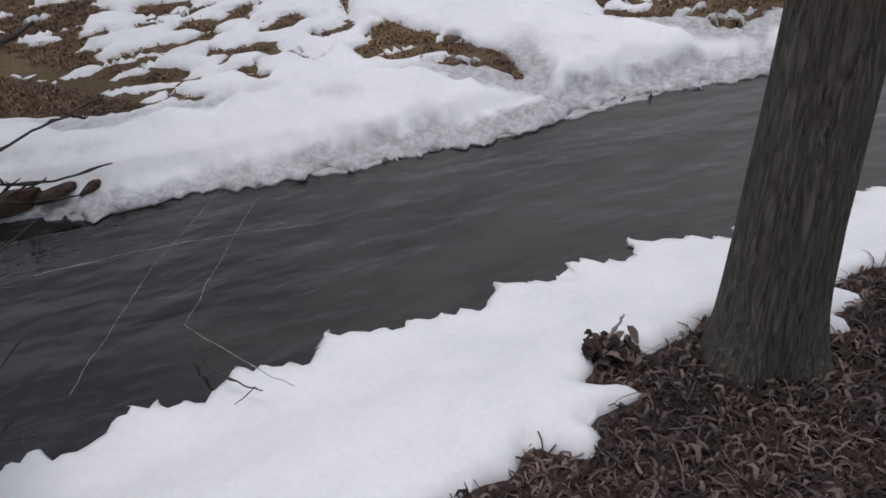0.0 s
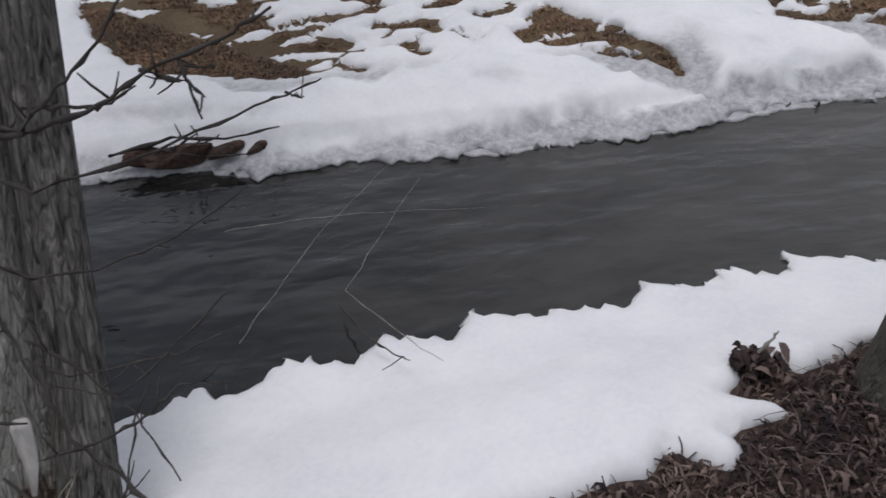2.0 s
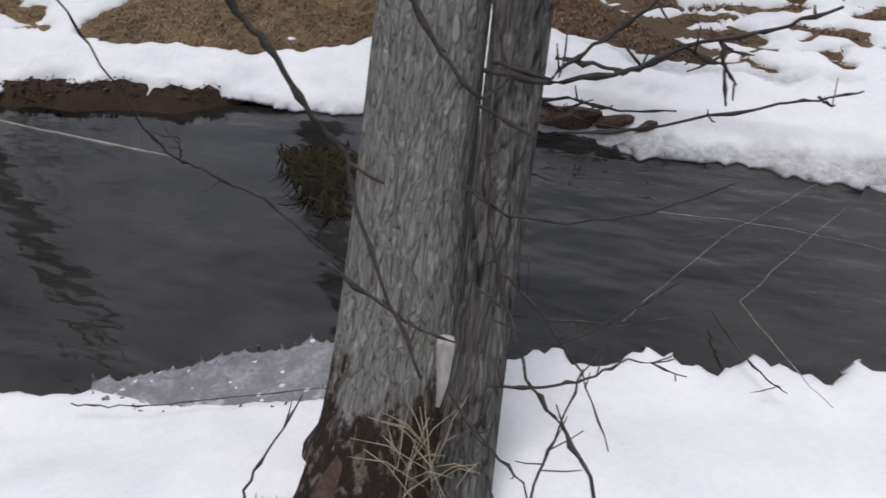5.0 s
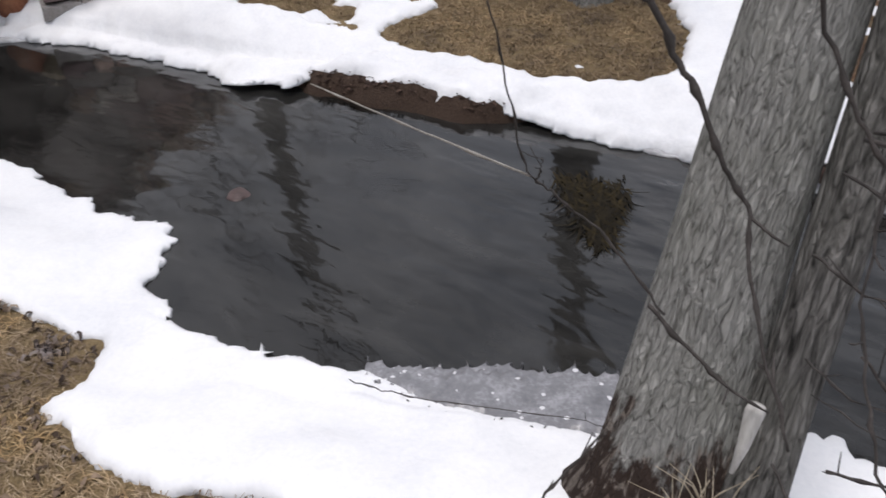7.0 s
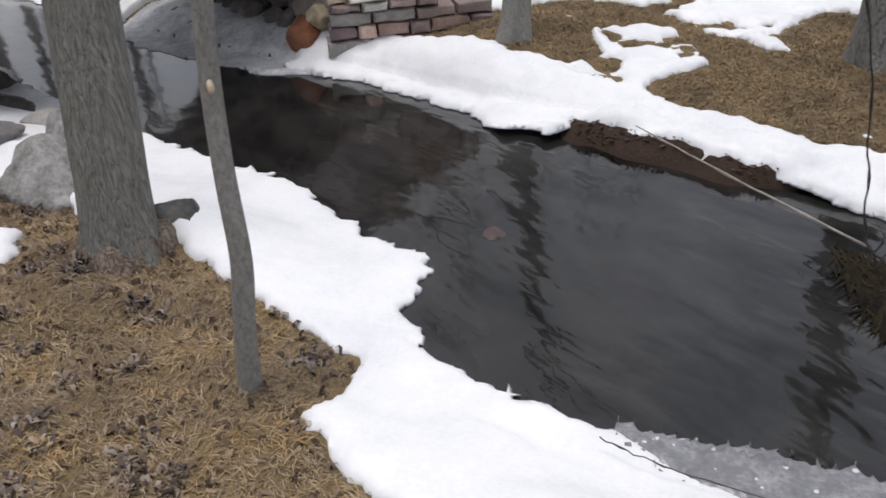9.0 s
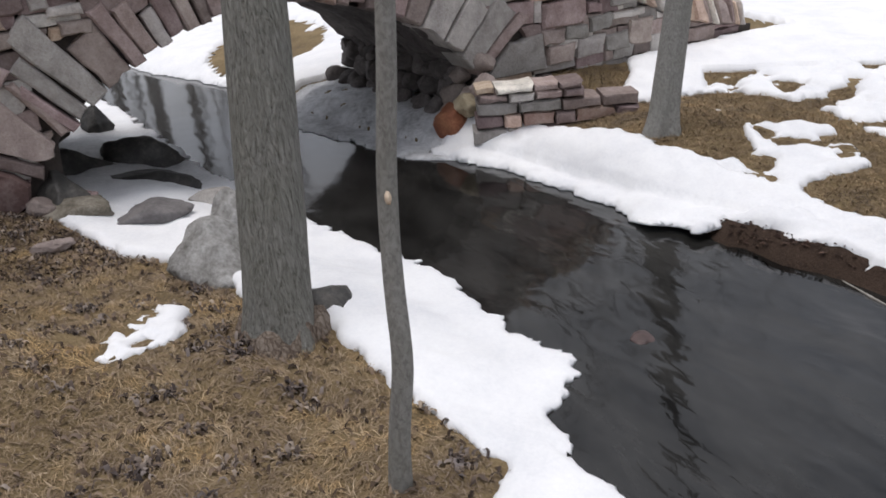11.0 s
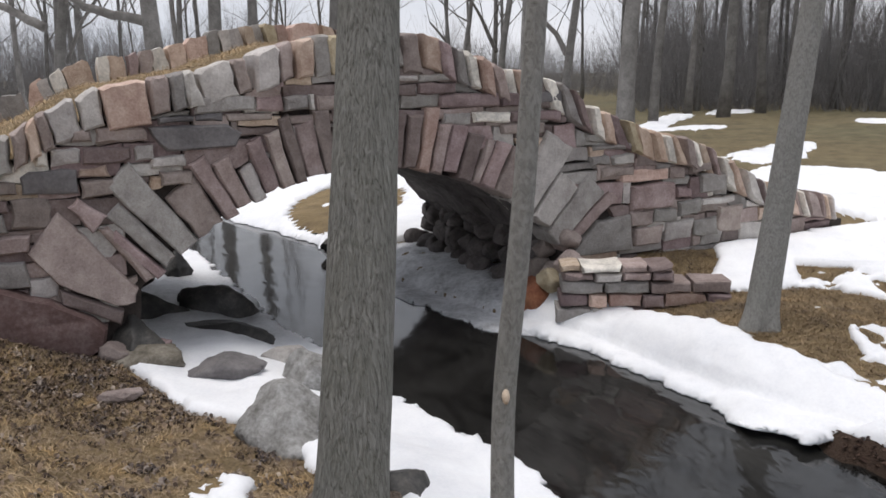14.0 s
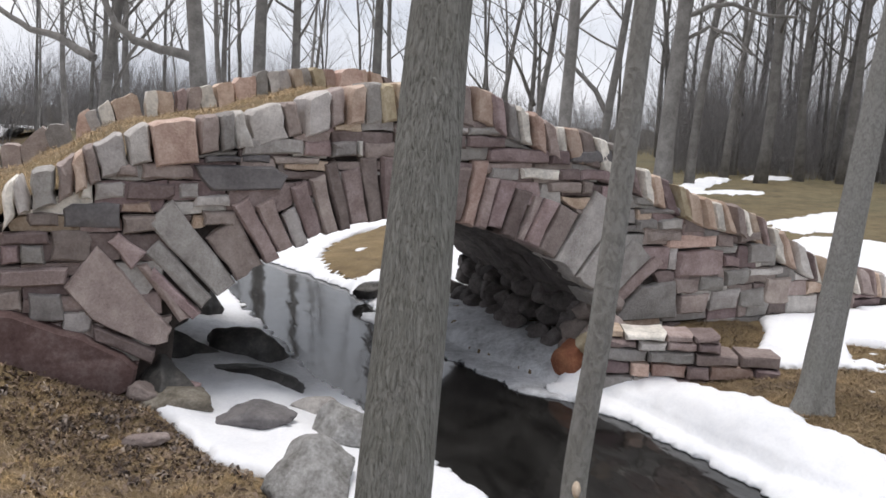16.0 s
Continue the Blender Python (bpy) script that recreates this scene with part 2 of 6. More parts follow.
B_SLIM = bark_material("smooth_grey_sapling_bark", (0.224, 0.216, 0.2), (0.175, 0.168, 0.155), (0.276, 0.268, 0.25), ridge=70, moss=0.3, depth=0.004, stretch=0.6, plates=0.06)
B_BROWN = bark_material("brown_furrowed_bark", (0.111, 0.0999, 0.0851), (0.0405, 0.0351, 0.0297), (0.159, 0.146, 0.126), ridge=92, moss=0.15, depth=0.014, stretch=0.13, plates=0.15)
B_COLLAR = bark_material("ragged_brown_bark", (0.15, 0.115, 0.09), (0.07, 0.05, 0.04), (0.24, 0.2, 0.165), ridge=40, moss=0.0, depth=0.012)
B_FAR = material("distant_bark", (0.155, 0.146, 0.135), (0.095, 0.088, 0.08), (0.22, 0.208, 0.192), scale=3, fine=25, rough=0.9, bump=0.4, random_value=0.25)
M_BRUSH = material("bare_brush", (0.21, 0.2, 0.195), scale=3, fine=20, rough=0.9, bump=0.1)


def turf_material():
    """Dead straw-coloured turf, litter under the trees, bare wet earth in the stream's cut."""
    m = material("dead_turf", (0.2, 0.145, 0.075), (0.1, 0.072, 0.045), (0.3, 0.225, 0.13), scale=2.2, fine=70, rough=0.95, bump=0.9, dist=0.03, spread=(0.36, 0.66), fine_mix=0.55)
    N, L = m.node_tree.nodes, m.node_tree.links
    b = N["Principled BSDF"]
    old = b.inputs["Base Color"].links[0].from_socket
    at = N.new("ShaderNodeVertexColor")
    at.layer_name = "kind"
    sep = N.new("ShaderNodeSeparateColor")
    L.new(at.outputs["Color"], sep.inputs["Color"])
    last = old
    for ch, c in (("Red", (0.042, 0.036, 0.046)), ("Green", (0.06, 0.056, 0.085)), ("Blue", (0.112, 0.138, 0.15))):
        mx = N.new("ShaderNodeMix")
        mx.data_type = "RGBA"
        mx.blend_type = "MIX"
        L.new(sep.outputs[ch], mx.inputs["Factor"])
        L.new(last, mx.inputs["A"])
        tint = N.new("ShaderNodeMix")
        tint.data_type = "RGBA"
        tint.blend_type = "MULTIPLY"
        tint.inputs["Factor"].default_value = 1.0
        tint.inputs["A"].default_value = (*[min(1, k * 5.5) for k in c], 1)
        L.new(old, tint.inputs["B"])
        L.new(tint.outputs["Result"], mx.inputs["B"])
        last = mx.outputs["Result"]
    L.new(last, b.inputs["Base Color"])
    return m


M_TURF = turf_material()


def melt_into_ice(m):
    """Where the rim has melted and frozen again the snow turns to grey honeycombed ice; snow under the arch takes the
    same grey.
    """
    N, L = m.node_tree.nodes, m.node_tree.links
    b = N["Principled BSDF"]
    old = b.inputs["Base Color"].links[0].from_socket
    at = N.new("ShaderNodeVertexColor")
    at.layer_name = "icy"
    co = N.new("ShaderNodeTexCoord")
    cells = N.new("ShaderNodeTexNoise")
    cells.inputs["Scale"].default_value = 26
    cells.inputs["Detail"].default_value = 5
    cells.inputs["Roughness"].default_value = 0.7
    L.new(co.outputs["Object"], cells.inputs["Vector"])
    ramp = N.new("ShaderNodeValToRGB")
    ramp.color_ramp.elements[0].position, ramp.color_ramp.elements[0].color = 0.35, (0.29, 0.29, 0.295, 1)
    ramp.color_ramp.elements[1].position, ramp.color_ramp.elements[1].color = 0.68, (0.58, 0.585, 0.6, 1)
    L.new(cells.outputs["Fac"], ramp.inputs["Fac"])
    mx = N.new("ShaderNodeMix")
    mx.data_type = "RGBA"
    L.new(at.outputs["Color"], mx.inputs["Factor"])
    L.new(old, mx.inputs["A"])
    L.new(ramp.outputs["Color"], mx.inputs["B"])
    L.new(mx.outputs["Result"], b.inputs["Base Color"])


melt_into_ice(M_SNOW)


def water_material():
    """Dark stream water: wavelets drawn out along the current, calm in the pool by the bridge."""
    m = bpy.data.materials.new("stream_water")
    m.use_nodes = True
    t = m.node_tree
    N, L = t.nodes, t.links
    b = N["Principled BSDF"]
    b.inputs["Roughness"].default_value = 0.08
    b.inputs["IOR"].default_value = 1.45
    co = N.new("ShaderNodeTexCoord")
    turned = N.new("ShaderNodeMapping")
    turned.inputs["Rotation"].default_value = (0, 0, radians(-42))
    L.new(co.outputs["Object"], turned.inputs["Vector"])

    def field(scale, across, detail, distort, rough=0.5):
        mp = N.new("ShaderNodeMapping")
        mp.inputs["Scale"].default_value = (1.0, across, 1)
        L.new(turned.outputs["Vector"], mp.inputs["Vector"])
        n = N.new("ShaderNodeTexNoise")
        n.inputs["Scale"].default_value = scale
        n.inputs["Detail"].default_value = detail
        n.inputs["Roughness"].default_value = rough
        n.inputs["Distortion"].default_value = distort
        L.new(mp.outputs["Vector"], n.inputs["Vector"])
        return n.outputs["Fac"]

    def maths(op, a, c):
        x = N.new("ShaderNodeMath")
        x.operation = op
        for k, v in ((0, a), (1, c)):
            if isinstance(v, float):
                x.inputs[k].default_value = v
            else:
                L.new(v, x.inputs[k])
        return x.outputs[0]

    def span(value, a, c, lo, hi):
        r = N.new("ShaderNodeMapRange")
        r.inputs["From Min"].default_value, r.inputs["From Max"].default_value = a, c
        r.inputs["To Min"].default_value, r.inputs["To Max"].default_value = lo, hi
        L.new(value, r.inputs["Value"])
        return r.outputs["Result"]

    swell, wavelet, gust = field(2.0, 2.2, 2, 0.2), field(9.0, 2.0, 3, 0.5, 0.45), field(0.9, 1.6, 2, 0.0)
    wavelet = maths("MULTIPLY", wavelet, span(gust, 0.35, 0.65, 0.25, 1.0))
    height = maths("ADD", swell, maths("MULTIPLY", wavelet, 0.2))
    # silt clouds under the surface; sky and tree reflections put into their contrast
    silt_reflect = N.new("ShaderNodeValToRGB")
    silt_reflect.color_ramp.elements[0].position, silt_reflect.color_ramp.elements[0].color = 0.32, (0.002, 0.0019, 0.0018, 1)
    silt_reflect.color_ramp.elements[1].position, silt_reflect.color_ramp.elements[1].color = 0.7, (0.033, 0.032, 0.0298, 1)
    L.new(field(1.5, 2.2, 10, 0.5, 0.68), silt_reflect.inputs["Fac"])
    xyz = N.new("ShaderNodeSeparateXYZ")
    L.new(co.outputs["Object"], xyz.inputs["Vector"])
    down = maths("ADD", xyz.outputs["X"], xyz.outputs["Y"])
    # the bed shows paler where the stream runs shallow, further down
    shallow = N.new("ShaderNodeMix")
    shallow.data_type, shallow.blend_type = "RGBA", "ADD"
    L.new(span(down, 0.8, 4.6, 0.0, 1.0), shallow.inputs["Factor"])
    L.new(silt_reflect.outputs["Color"], shallow.inputs["A"])
    shallow.inputs["B"].default_value = (0.047, 0.0455, 0.041, 1)
    L.new(shallow.outputs["Result"], b.inputs["Base Color"])
    bp = N.new("ShaderNodeBump")
    L.new(maths("ADD", span(down, -9.0, -5.5, 0.06, 0.2), span(down, -3.0, 1.0, 0.0, 0.42)), bp.inputs["Strength"])
    bp.inputs["Distance"].default_value = 0.05
    L.new(height, bp.inputs["Height"])
    L.new(bp.outputs["Normal"], b.inputs["Normal"])
    return m


M_WATER = water_material()


# ------------------------------------------------------------------ helpers of the builder
def thing(name, label, category, at=(0, 0, 0), group="", kind=""):
    ob = new(name)
    ob.location = at
    return tagged(ob, label, category, group, kind)


def link_mesh(name, mesh, mat, parent=None, label="", smooth=True):
    if mat and not mesh.materials:
        mesh.materials.append(mat)
    if smooth:
        mesh.shade_smooth()
    if smooth == "crisp":
        mesh.set_sharp_from_angle(angle=radians(32))
    ob = new(name, mesh)
    if parent:
        ob.parent = parent
        ob.matrix_parent_inverse = Matrix.Translation(-parent.location)
    return tagged(ob, label)


def part(name, bm, mat, parent=None, label="", smooth=True):
    mesh = bpy.data.meshes.new(name)
    bm.to_mesh(mesh)
    bm.free()
    return link_mesh(name, mesh, mat, parent, label, smooth)


def from_arrays(name, verts, faces, mat, parent=None, label="", smooth=True):
    mesh = bpy.data.meshes.new(name)
    mesh.from_pydata([tuple(v) for v in verts], [], [tuple(int(i) for i in f) for f in faces])
    mesh.update()
    return link_mesh(name, mesh, mat, parent, label, smooth)


def fbm(x, y, seed=0, octaves=4, scale=1.0, gain=0.5):
    """Cheap smooth noise on numpy arrays, about -1 to 1."""
    rng = np.random.RandomState(seed)
    out, amp, f = np.zeros_like(x, dtype=float), 1.0, scale
    tot = 0
    for _ in range(octaves):
        table = rng.rand(64, 64) * 2 - 1
        a = rng.rand() * 6.28
        u = (x * math.cos(a) - y * math.sin(a)) * f + rng.rand() * 50
        v = (x * math.sin(a) + y * math.cos(a)) * f + rng.rand() * 50
        iu, iv = np.floor(u).astype(int), np.floor(v).astype(int)
        fu, fv = u - iu, v - iv
        fu, fv = fu * fu * (3 - 2 * fu), fv * fv * (3 - 2 * fv)
        g = lambda p, q: table[p % 64, q % 64]
        out += amp * ((g(iu, iv) * (1 - fu) + g(iu + 1, iv) * fu) * (1 - fv) + (g(iu, iv + 1) * (1 - fu) + g(iu + 1, iv + 1) * fu) * fv)
        tot += amp
        amp *= gain
        f *= 2.03
    return out / tot


def line_distance(x, y, pts):
    """Distance to an open polyline, and on which side (+1: left of its direction)."""
    best, side = np.full(x.shape, 1e9), np.ones(x.shape)
    for (ax, ay), (bx, by) in zip(pts[:-1], pts[1:]):
        ux, uy = bx - ax, by - ay
        w = np.clip(((x - ax) * ux + (y - ay) * uy) / (ux * ux + uy * uy), 0, 1)
        dx, dy = x - ax - w * ux, y - ay - w * uy
        d = np.hypot(dx, dy)
        near = d < best
        best = np.where(near, d, best)
        side = np.where(near, np.sign(ux * (y - ay) - uy * (x - ax)), side)
    return best * np.where(side == 0, 1, side)


def poly_distance(x, y, pts):
    """Signed distance to a closed polygon, positive inside."""
    inside = np.zeros(x.shape, bool)
    n = len(pts)
    best = np.full(x.shape, 1e9)
    for i in range(n):
        (ax, ay), (bx, by) = pts[i], pts[(i + 1) % n]
        ux, uy = bx - ax, by - ay
        w = np.clip(((x - ax) * ux + (y - ay) * uy) / (ux * ux + uy * uy), 0, 1)
        best = np.minimum(best, np.hypot(x - ax - w * ux, y - ay - w * uy))
        if ay != by:
            cross = ((ay > y) != (by > y)) & (x < (bx - ax) * (y - ay) / (by - ay) + ax)
            inside ^= cross
    return np.where(inside, best, -best)


def step(a, b, v):
    u = np.clip((v - a) / (b - a), 0, 1)
    return u * u * (3 - 2 * u)


# ------------------------------------------------------------------ plan of the place
# water's edge under the far and the near bank, from upstream of the bridge downstream
FAR = [(-26, -27), (-19, -17.5), (-13.8, -10.6), (-11.4, -7.1), (-10.85, -6.1), (-10.25, -5.15), (-9.6, -4.5), (-9.05, -3.95), (-8.5, -3.3), (-7.47, -1.8), (-6.95, -0.85), (-6.1, 0.15), (-5.78, 0.73), (-5.1, 1.6), (-4.5, 2.2),
       (-4.15, 2.63), (-3.4, 3.4), (-3.0, 3.54), (-2.6, 3.93), (-2.02, 4.3), (-1.62, 4.68), (-1.06, 5.27), (-0.38, 5.9), (0.9, 6.8), (4, 8.6), (14, 13), (40, 20)]
NEAR = [(-24, -31), (-17.5, -21), (-12.4, -11.6), (-9.9, -7.1), (-9.2, -6.2), (-8.05, -4.98), (-7.45, -4.28), (-6.85, -3.7), (-6.5, -3.15), (-6.2, -2.75), (-5.76, -2.26), (-5.47, -1.79), (-4.93, -0.96), (-4.42, -0.46), (-4.2, -0.33), (-3.97, 0.0),
        (-3.86, 0.0), (-3.52, -0.05), (-3.14, 0.18), (-2.97, 0.34), (-2.9, 0.52), (-2.68, 0.93), (-2.5, 1.4), (-2.3, 1.85), (-2.1, 2.2), (-1.98, 2.45), (-1.77, 2.72),
        (-1.52, 3.06), (-1.26, 3.34), (-1.02, 3.6), (-0.66, 3.96), (-0.45, 4.22), (-0.2, 4.36), (0.3, 4.84), (1.4, 5.6), (4.5, 7.0), (14, 10.5), (40, 16)]

# the bridge: origin under the arch's crown in the front face, S along the face to its right, N towards the viewer
B_O, B_N, B_S = Vector((-6.625, -2.567, 0)), Vector((0.7071, 0.7071, 0)), Vector((-0.7071, 0.7071, 0))
B_W = 3.0
COPING = [(-7, 1.0), (-4.6, 1.3), (-2.86, 1.72), (-2.75, 1.83), (-2.52, 1.9), (-2.36, 2.0), (-2.16, 2.1), (-1.9, 2.2), (-1.5, 2.25), (-1.24, 2.3), (-0.95, 2.38), (-0.6, 2.49), (-0.2, 2.55), (0.46, 2.56),
          (0.65, 2.49), (0.82, 2.41), (1.02, 2.35), (1.21, 2.26), (1.5, 2.23), (1.8, 2.14), (2.12, 1.93), (2.45, 1.8), (2.85, 1.66), (3.18, 1.6), (3.47, 1.52), (3.66, 1.42), (4.02, 1.22), (4.3, 1.1), (4.75, 0.97), (5.3, 0.88), (7, 0.6)]
ARCH_Z, ARCH_R = -0.88, 2.37


def at_bridge(s, d, z):
    return B_O + B_S * s - B_N * d + Vector((0, 0, z))


def coping_top(s):
    return float(np.interp(s, [p[0] for p in COPING], [p[1] for p in COPING]))


def bridge_coords(x, y):
    dx, dy = x - B_O.x, y - B_O.y
    return dx * B_S.x + dy * B_S.y, -(dx * B_N.x + dy * B_N.y)


def banks(x, y):
    """Distance inland from the far and from the near water's edge (negative over the water and beyond)."""
    return line_distance(x, y, FAR) * -1, line_distance(x, y, NEAR)


def ground_height(x, y, detail=True):
    right, left = banks(x, y)
    far_land, near_land = -right, -left
    # FAR runs downstream with the far bank on its left, NEAR with the near bank on its right
    uneven = far_land + 0.2 * fbm(x, y, 11, 2, 0.9) * step(0.2, 0.5, far_land)
    far_z = 0.1 * step(0.03, 0.55, far_land) + 0.08 * step(0.05, 0.6, uneven) + 0.1 * step(0.4, 1.8, uneven) + 0.12 * step(1.6, 4, far_land) + 0.35 * step(4, 22, far_land)
    near_z = 0.06 * step(0.1, 0.7, near_land) + 0.06 * step(0.1, 0.9, near_land) + 0.08 * step(0.9, 1.7, near_land) + 0.25 * step(1.7, 2.8, near_land) + 0.1 * step(2.8, 8, near_land)
    land = np.maximum(far_land, near_land)
    z = np.where(far_land > near_land, far_z, near_z)
    bed = -0.5 + 0.5 * step(-0.5, 0.25, land)
    z = np.where(land < 0.2, np.minimum(bed, z), z)
    # the raw earth bank left standing under the far snow's lip
    raw = step(-5.95, -5.7, x) * step(-4.5, -4.9, x)
    cut_bank = 0.11 * np.clip((far_land + 0.11 + 0.08 * fbm(x, y, 14, 3, 3)) / 0.13, -3, 1) + 0.045 * fbm(x, y, 15, 4, 9) * step(-0.3, -0.1, far_land)
    z = np.where((raw > 0.02) & (far_land > -0.6) & (far_land < 0.6), np.maximum(z, cut_bank * raw - 0.4 * (1 - raw)), z)
    # banked-up ends of the bridge, the terrace behind the low wall
    sb, db = bridge_coords(x, y)
    dry = step(0.0, 0.35, land)
    for mid_s, mid_d, rs, rd, h in ((-5.0, 1.6, 1.5, 1.7, 0.75), (5.2, 1.6, 1.6, 1.8, 0.2), (2.9, 0.0, 1.0, 0.45, 0.2), (-3.0, -0.2, 0.9, 0.7, 0.2)):
        z = z + h * np.exp(-((sb - mid_s) / rs) ** 2 - ((db - mid_d) / rd) ** 2) * dry
    z = z + 0.15 * np.exp(-((x + 7.0) / 0.8) ** 2 - ((y - 0.42) / 0.75) ** 2) * dry
    if detail:
        z = z + (0.03 * fbm(x, y, 5, 4, 1.3) + 0.012 * fbm(x, y, 8, 3, 9)) * step(-0.05, 0.25, land)
    return z


GRASS_UP = [(-7.6, -9.0), (-5.6, -5.0), (-4.95, -3.82), (-4.78, -3.35), (-4.62, -3.02), (-4.5, -2.83), (-4.52, -2.49), (-4.36, -2.1), (-4.05, -1.7), (-4.0, -1.35),
            (-3.7, -1.05), (-3.38, -0.72), (-3.2, -0.32), (-3.05, -0.12), (-2.85, -0.1), (-2.62, -0.24), (-2.45, -0.1), (-2.3, 0.0), (-2.1, 0.32), (-1.98, 0.6), (-1.86, 1.0), (-1.8, 1.3)]
GRASS_UP = [(-0.45 + (x + 0.45) * 1.035, 0.6 + (y - 0.6) * 1.035) if -8 < x < -1.5 else (x, y) for x, y in GRASS_UP]
LITTER_EDGE = [(-1.55, 1.35), (-1.2, 1.5), (-1.0, 1.9), (-0.86, 2.41), (-0.66, 2.65), (-0.57, 2.8), (-0.56, 2.93), (-0.49, 2.9), (-0.36, 2.91), (-0.38, 3.0), (-0.45, 3.04), (-0.37, 3.12), (-0.31, 3.22),
               (-0.5, 3.2), (-0.47, 3.28), (-0.57, 3.39), (-0.42, 3.42), (-0.34, 3.43), (-0.26, 3.56), (-0.22, 3.7), (-0.05, 3.78), (0.1, 3.64), (0.2, 3.71), (0.14, 3.77), (0.22, 3.9), (0.13, 3.96), (0.24, 4.16)]
GRASS_NEAR = GRASS_UP + LITTER_EDGE + [(0.7, 4.45), (3, 5.6), (9, 8), (40, 12), (40, -40), (-15, -30)]
GRASS_A = [(-6.08, 1.22), (-5.72, 1.52), (-5.4, 1.9), (-5.1, 2.2), (-4.86, 2.5), (-4.76, 2.75), (-4.86, 3.0), (-5.3, 3.3), (-6.2, 3.5), (-7.2, 3.3), (-7.5, 2.95), (-7.06, 2.48), (-6.51, 2.42),
           (-6.53, 2.23), (-6.85, 2.14), (-7.05, 1.96), (-7.6, 1.74), (-8.0, 1.5), (-8.3, 1.1), (-8.35, 0.75), (-8.05, 0.2), (-8.1, -0.5), (-7.6, -0.7), (-7.16, -0.1), (-6.89, 0.24), (-6.67, 0.38), (-6.57, 0.64), (-6.44, 0.8),
           (-6.53, 1.01), (-6.7, 1.1), (-7.15, 1.0), (-7.3, 1.3), (-7.25, 1.68), (-6.9, 1.78), (-6.36, 1.84), (-6.21, 1.5), (-6.15, 1.38), (-5.97, 1.28)]
GRASS_B = [(-5.6, 4.3), (-4.95, 3.95), (-4.42, 3.87), (-3.97, 3.92), (-3.75, 4.05), (-3.45, 4.1), (-3.3, 4.2), (-3.22, 4.36), (-3.04, 4.45), (-3.28, 4.47), (-3.24, 4.56), (-3.08, 4.7), (-2.82, 4.72), (-2.98, 4.86), (-2.82, 5.03),
           (-2.65, 4.95), (-2.64, 5.2), (-2.4, 5.11), (-2.05, 5.2), (-1.72, 5.27), (-1.55, 5.27), (-1.72, 5.41), (-1.9, 5.5), (-2.2, 5.58), (-2.5, 5.63), (-2.8, 5.62), (-3.3, 6.2), (-5.5, 6.5), (-6.6, 5.6)]
GRASS_C = [(-1.3, 6.05), (-0.6, 6.2), (-0.2, 6.7), (-1.0, 7.0), (-1.6, 6.6)]
GRASS_E = [(-11.4, -6.2), (-12.4, -6.5), (-14.5, -6.4), (-13.4, -5.0), (-12, -4.5), (-11.2, -4.5), (-10.5, -5.1), (-10.9, -5.7)]
FIELD_SNOW = [[(-18.6, 0.05), (-20.9, 1.4), (-20.6, 2.0), (-18.2, 1.55), (-17.2, 0.6)], [(-16.7, 0.85), (-16.3, 2.4), (-13, 4.2), (-9, 3.6), (-9, 1.2), (-13, 0.2), (-15.6, 0.4)],
              [(-24, -2.7), (-30, -1.9), (-30, -1.1), (-24.4, -1.9)], [(-30, -0.7), (-31, 0.9), (-32.5, 0.9), (-31.8, -0.7)], [(-25.5, 3.4), (-26.5, 5.5), (-28, 5.5), (-27, 3.4)]]
SPECKLED = [(-4.3, 4.85), (-4.0, 4.74), (-3.25, 4.8), (-2.95, 4.97), (-2.78, 5.2), (-2.72, 5.36), (-2.65, 5.8), (-3.8, 5.75), (-4.7, 5.5)]


def sawteeth(x, y, seed):
    """Ragged ice teeth that point upstream, along the near shore."""
    a = (x * 0.62 + y * 0.78) / 0.42 + 0.6 * fbm(x, y, seed, 2, 1.5)
    b = (x * 0.62 + y * 0.78) / 0.09 + 0.8 * fbm(x, y, seed + 1, 2, 4)
    tooth = lambda f: np.where(f < 0.8, 0.5 - f, -0.3 + (f - 0.8) * 4.0)
    return 0.15 * tooth(a % 1.0) + 0.06 * tooth(b % 1.0)


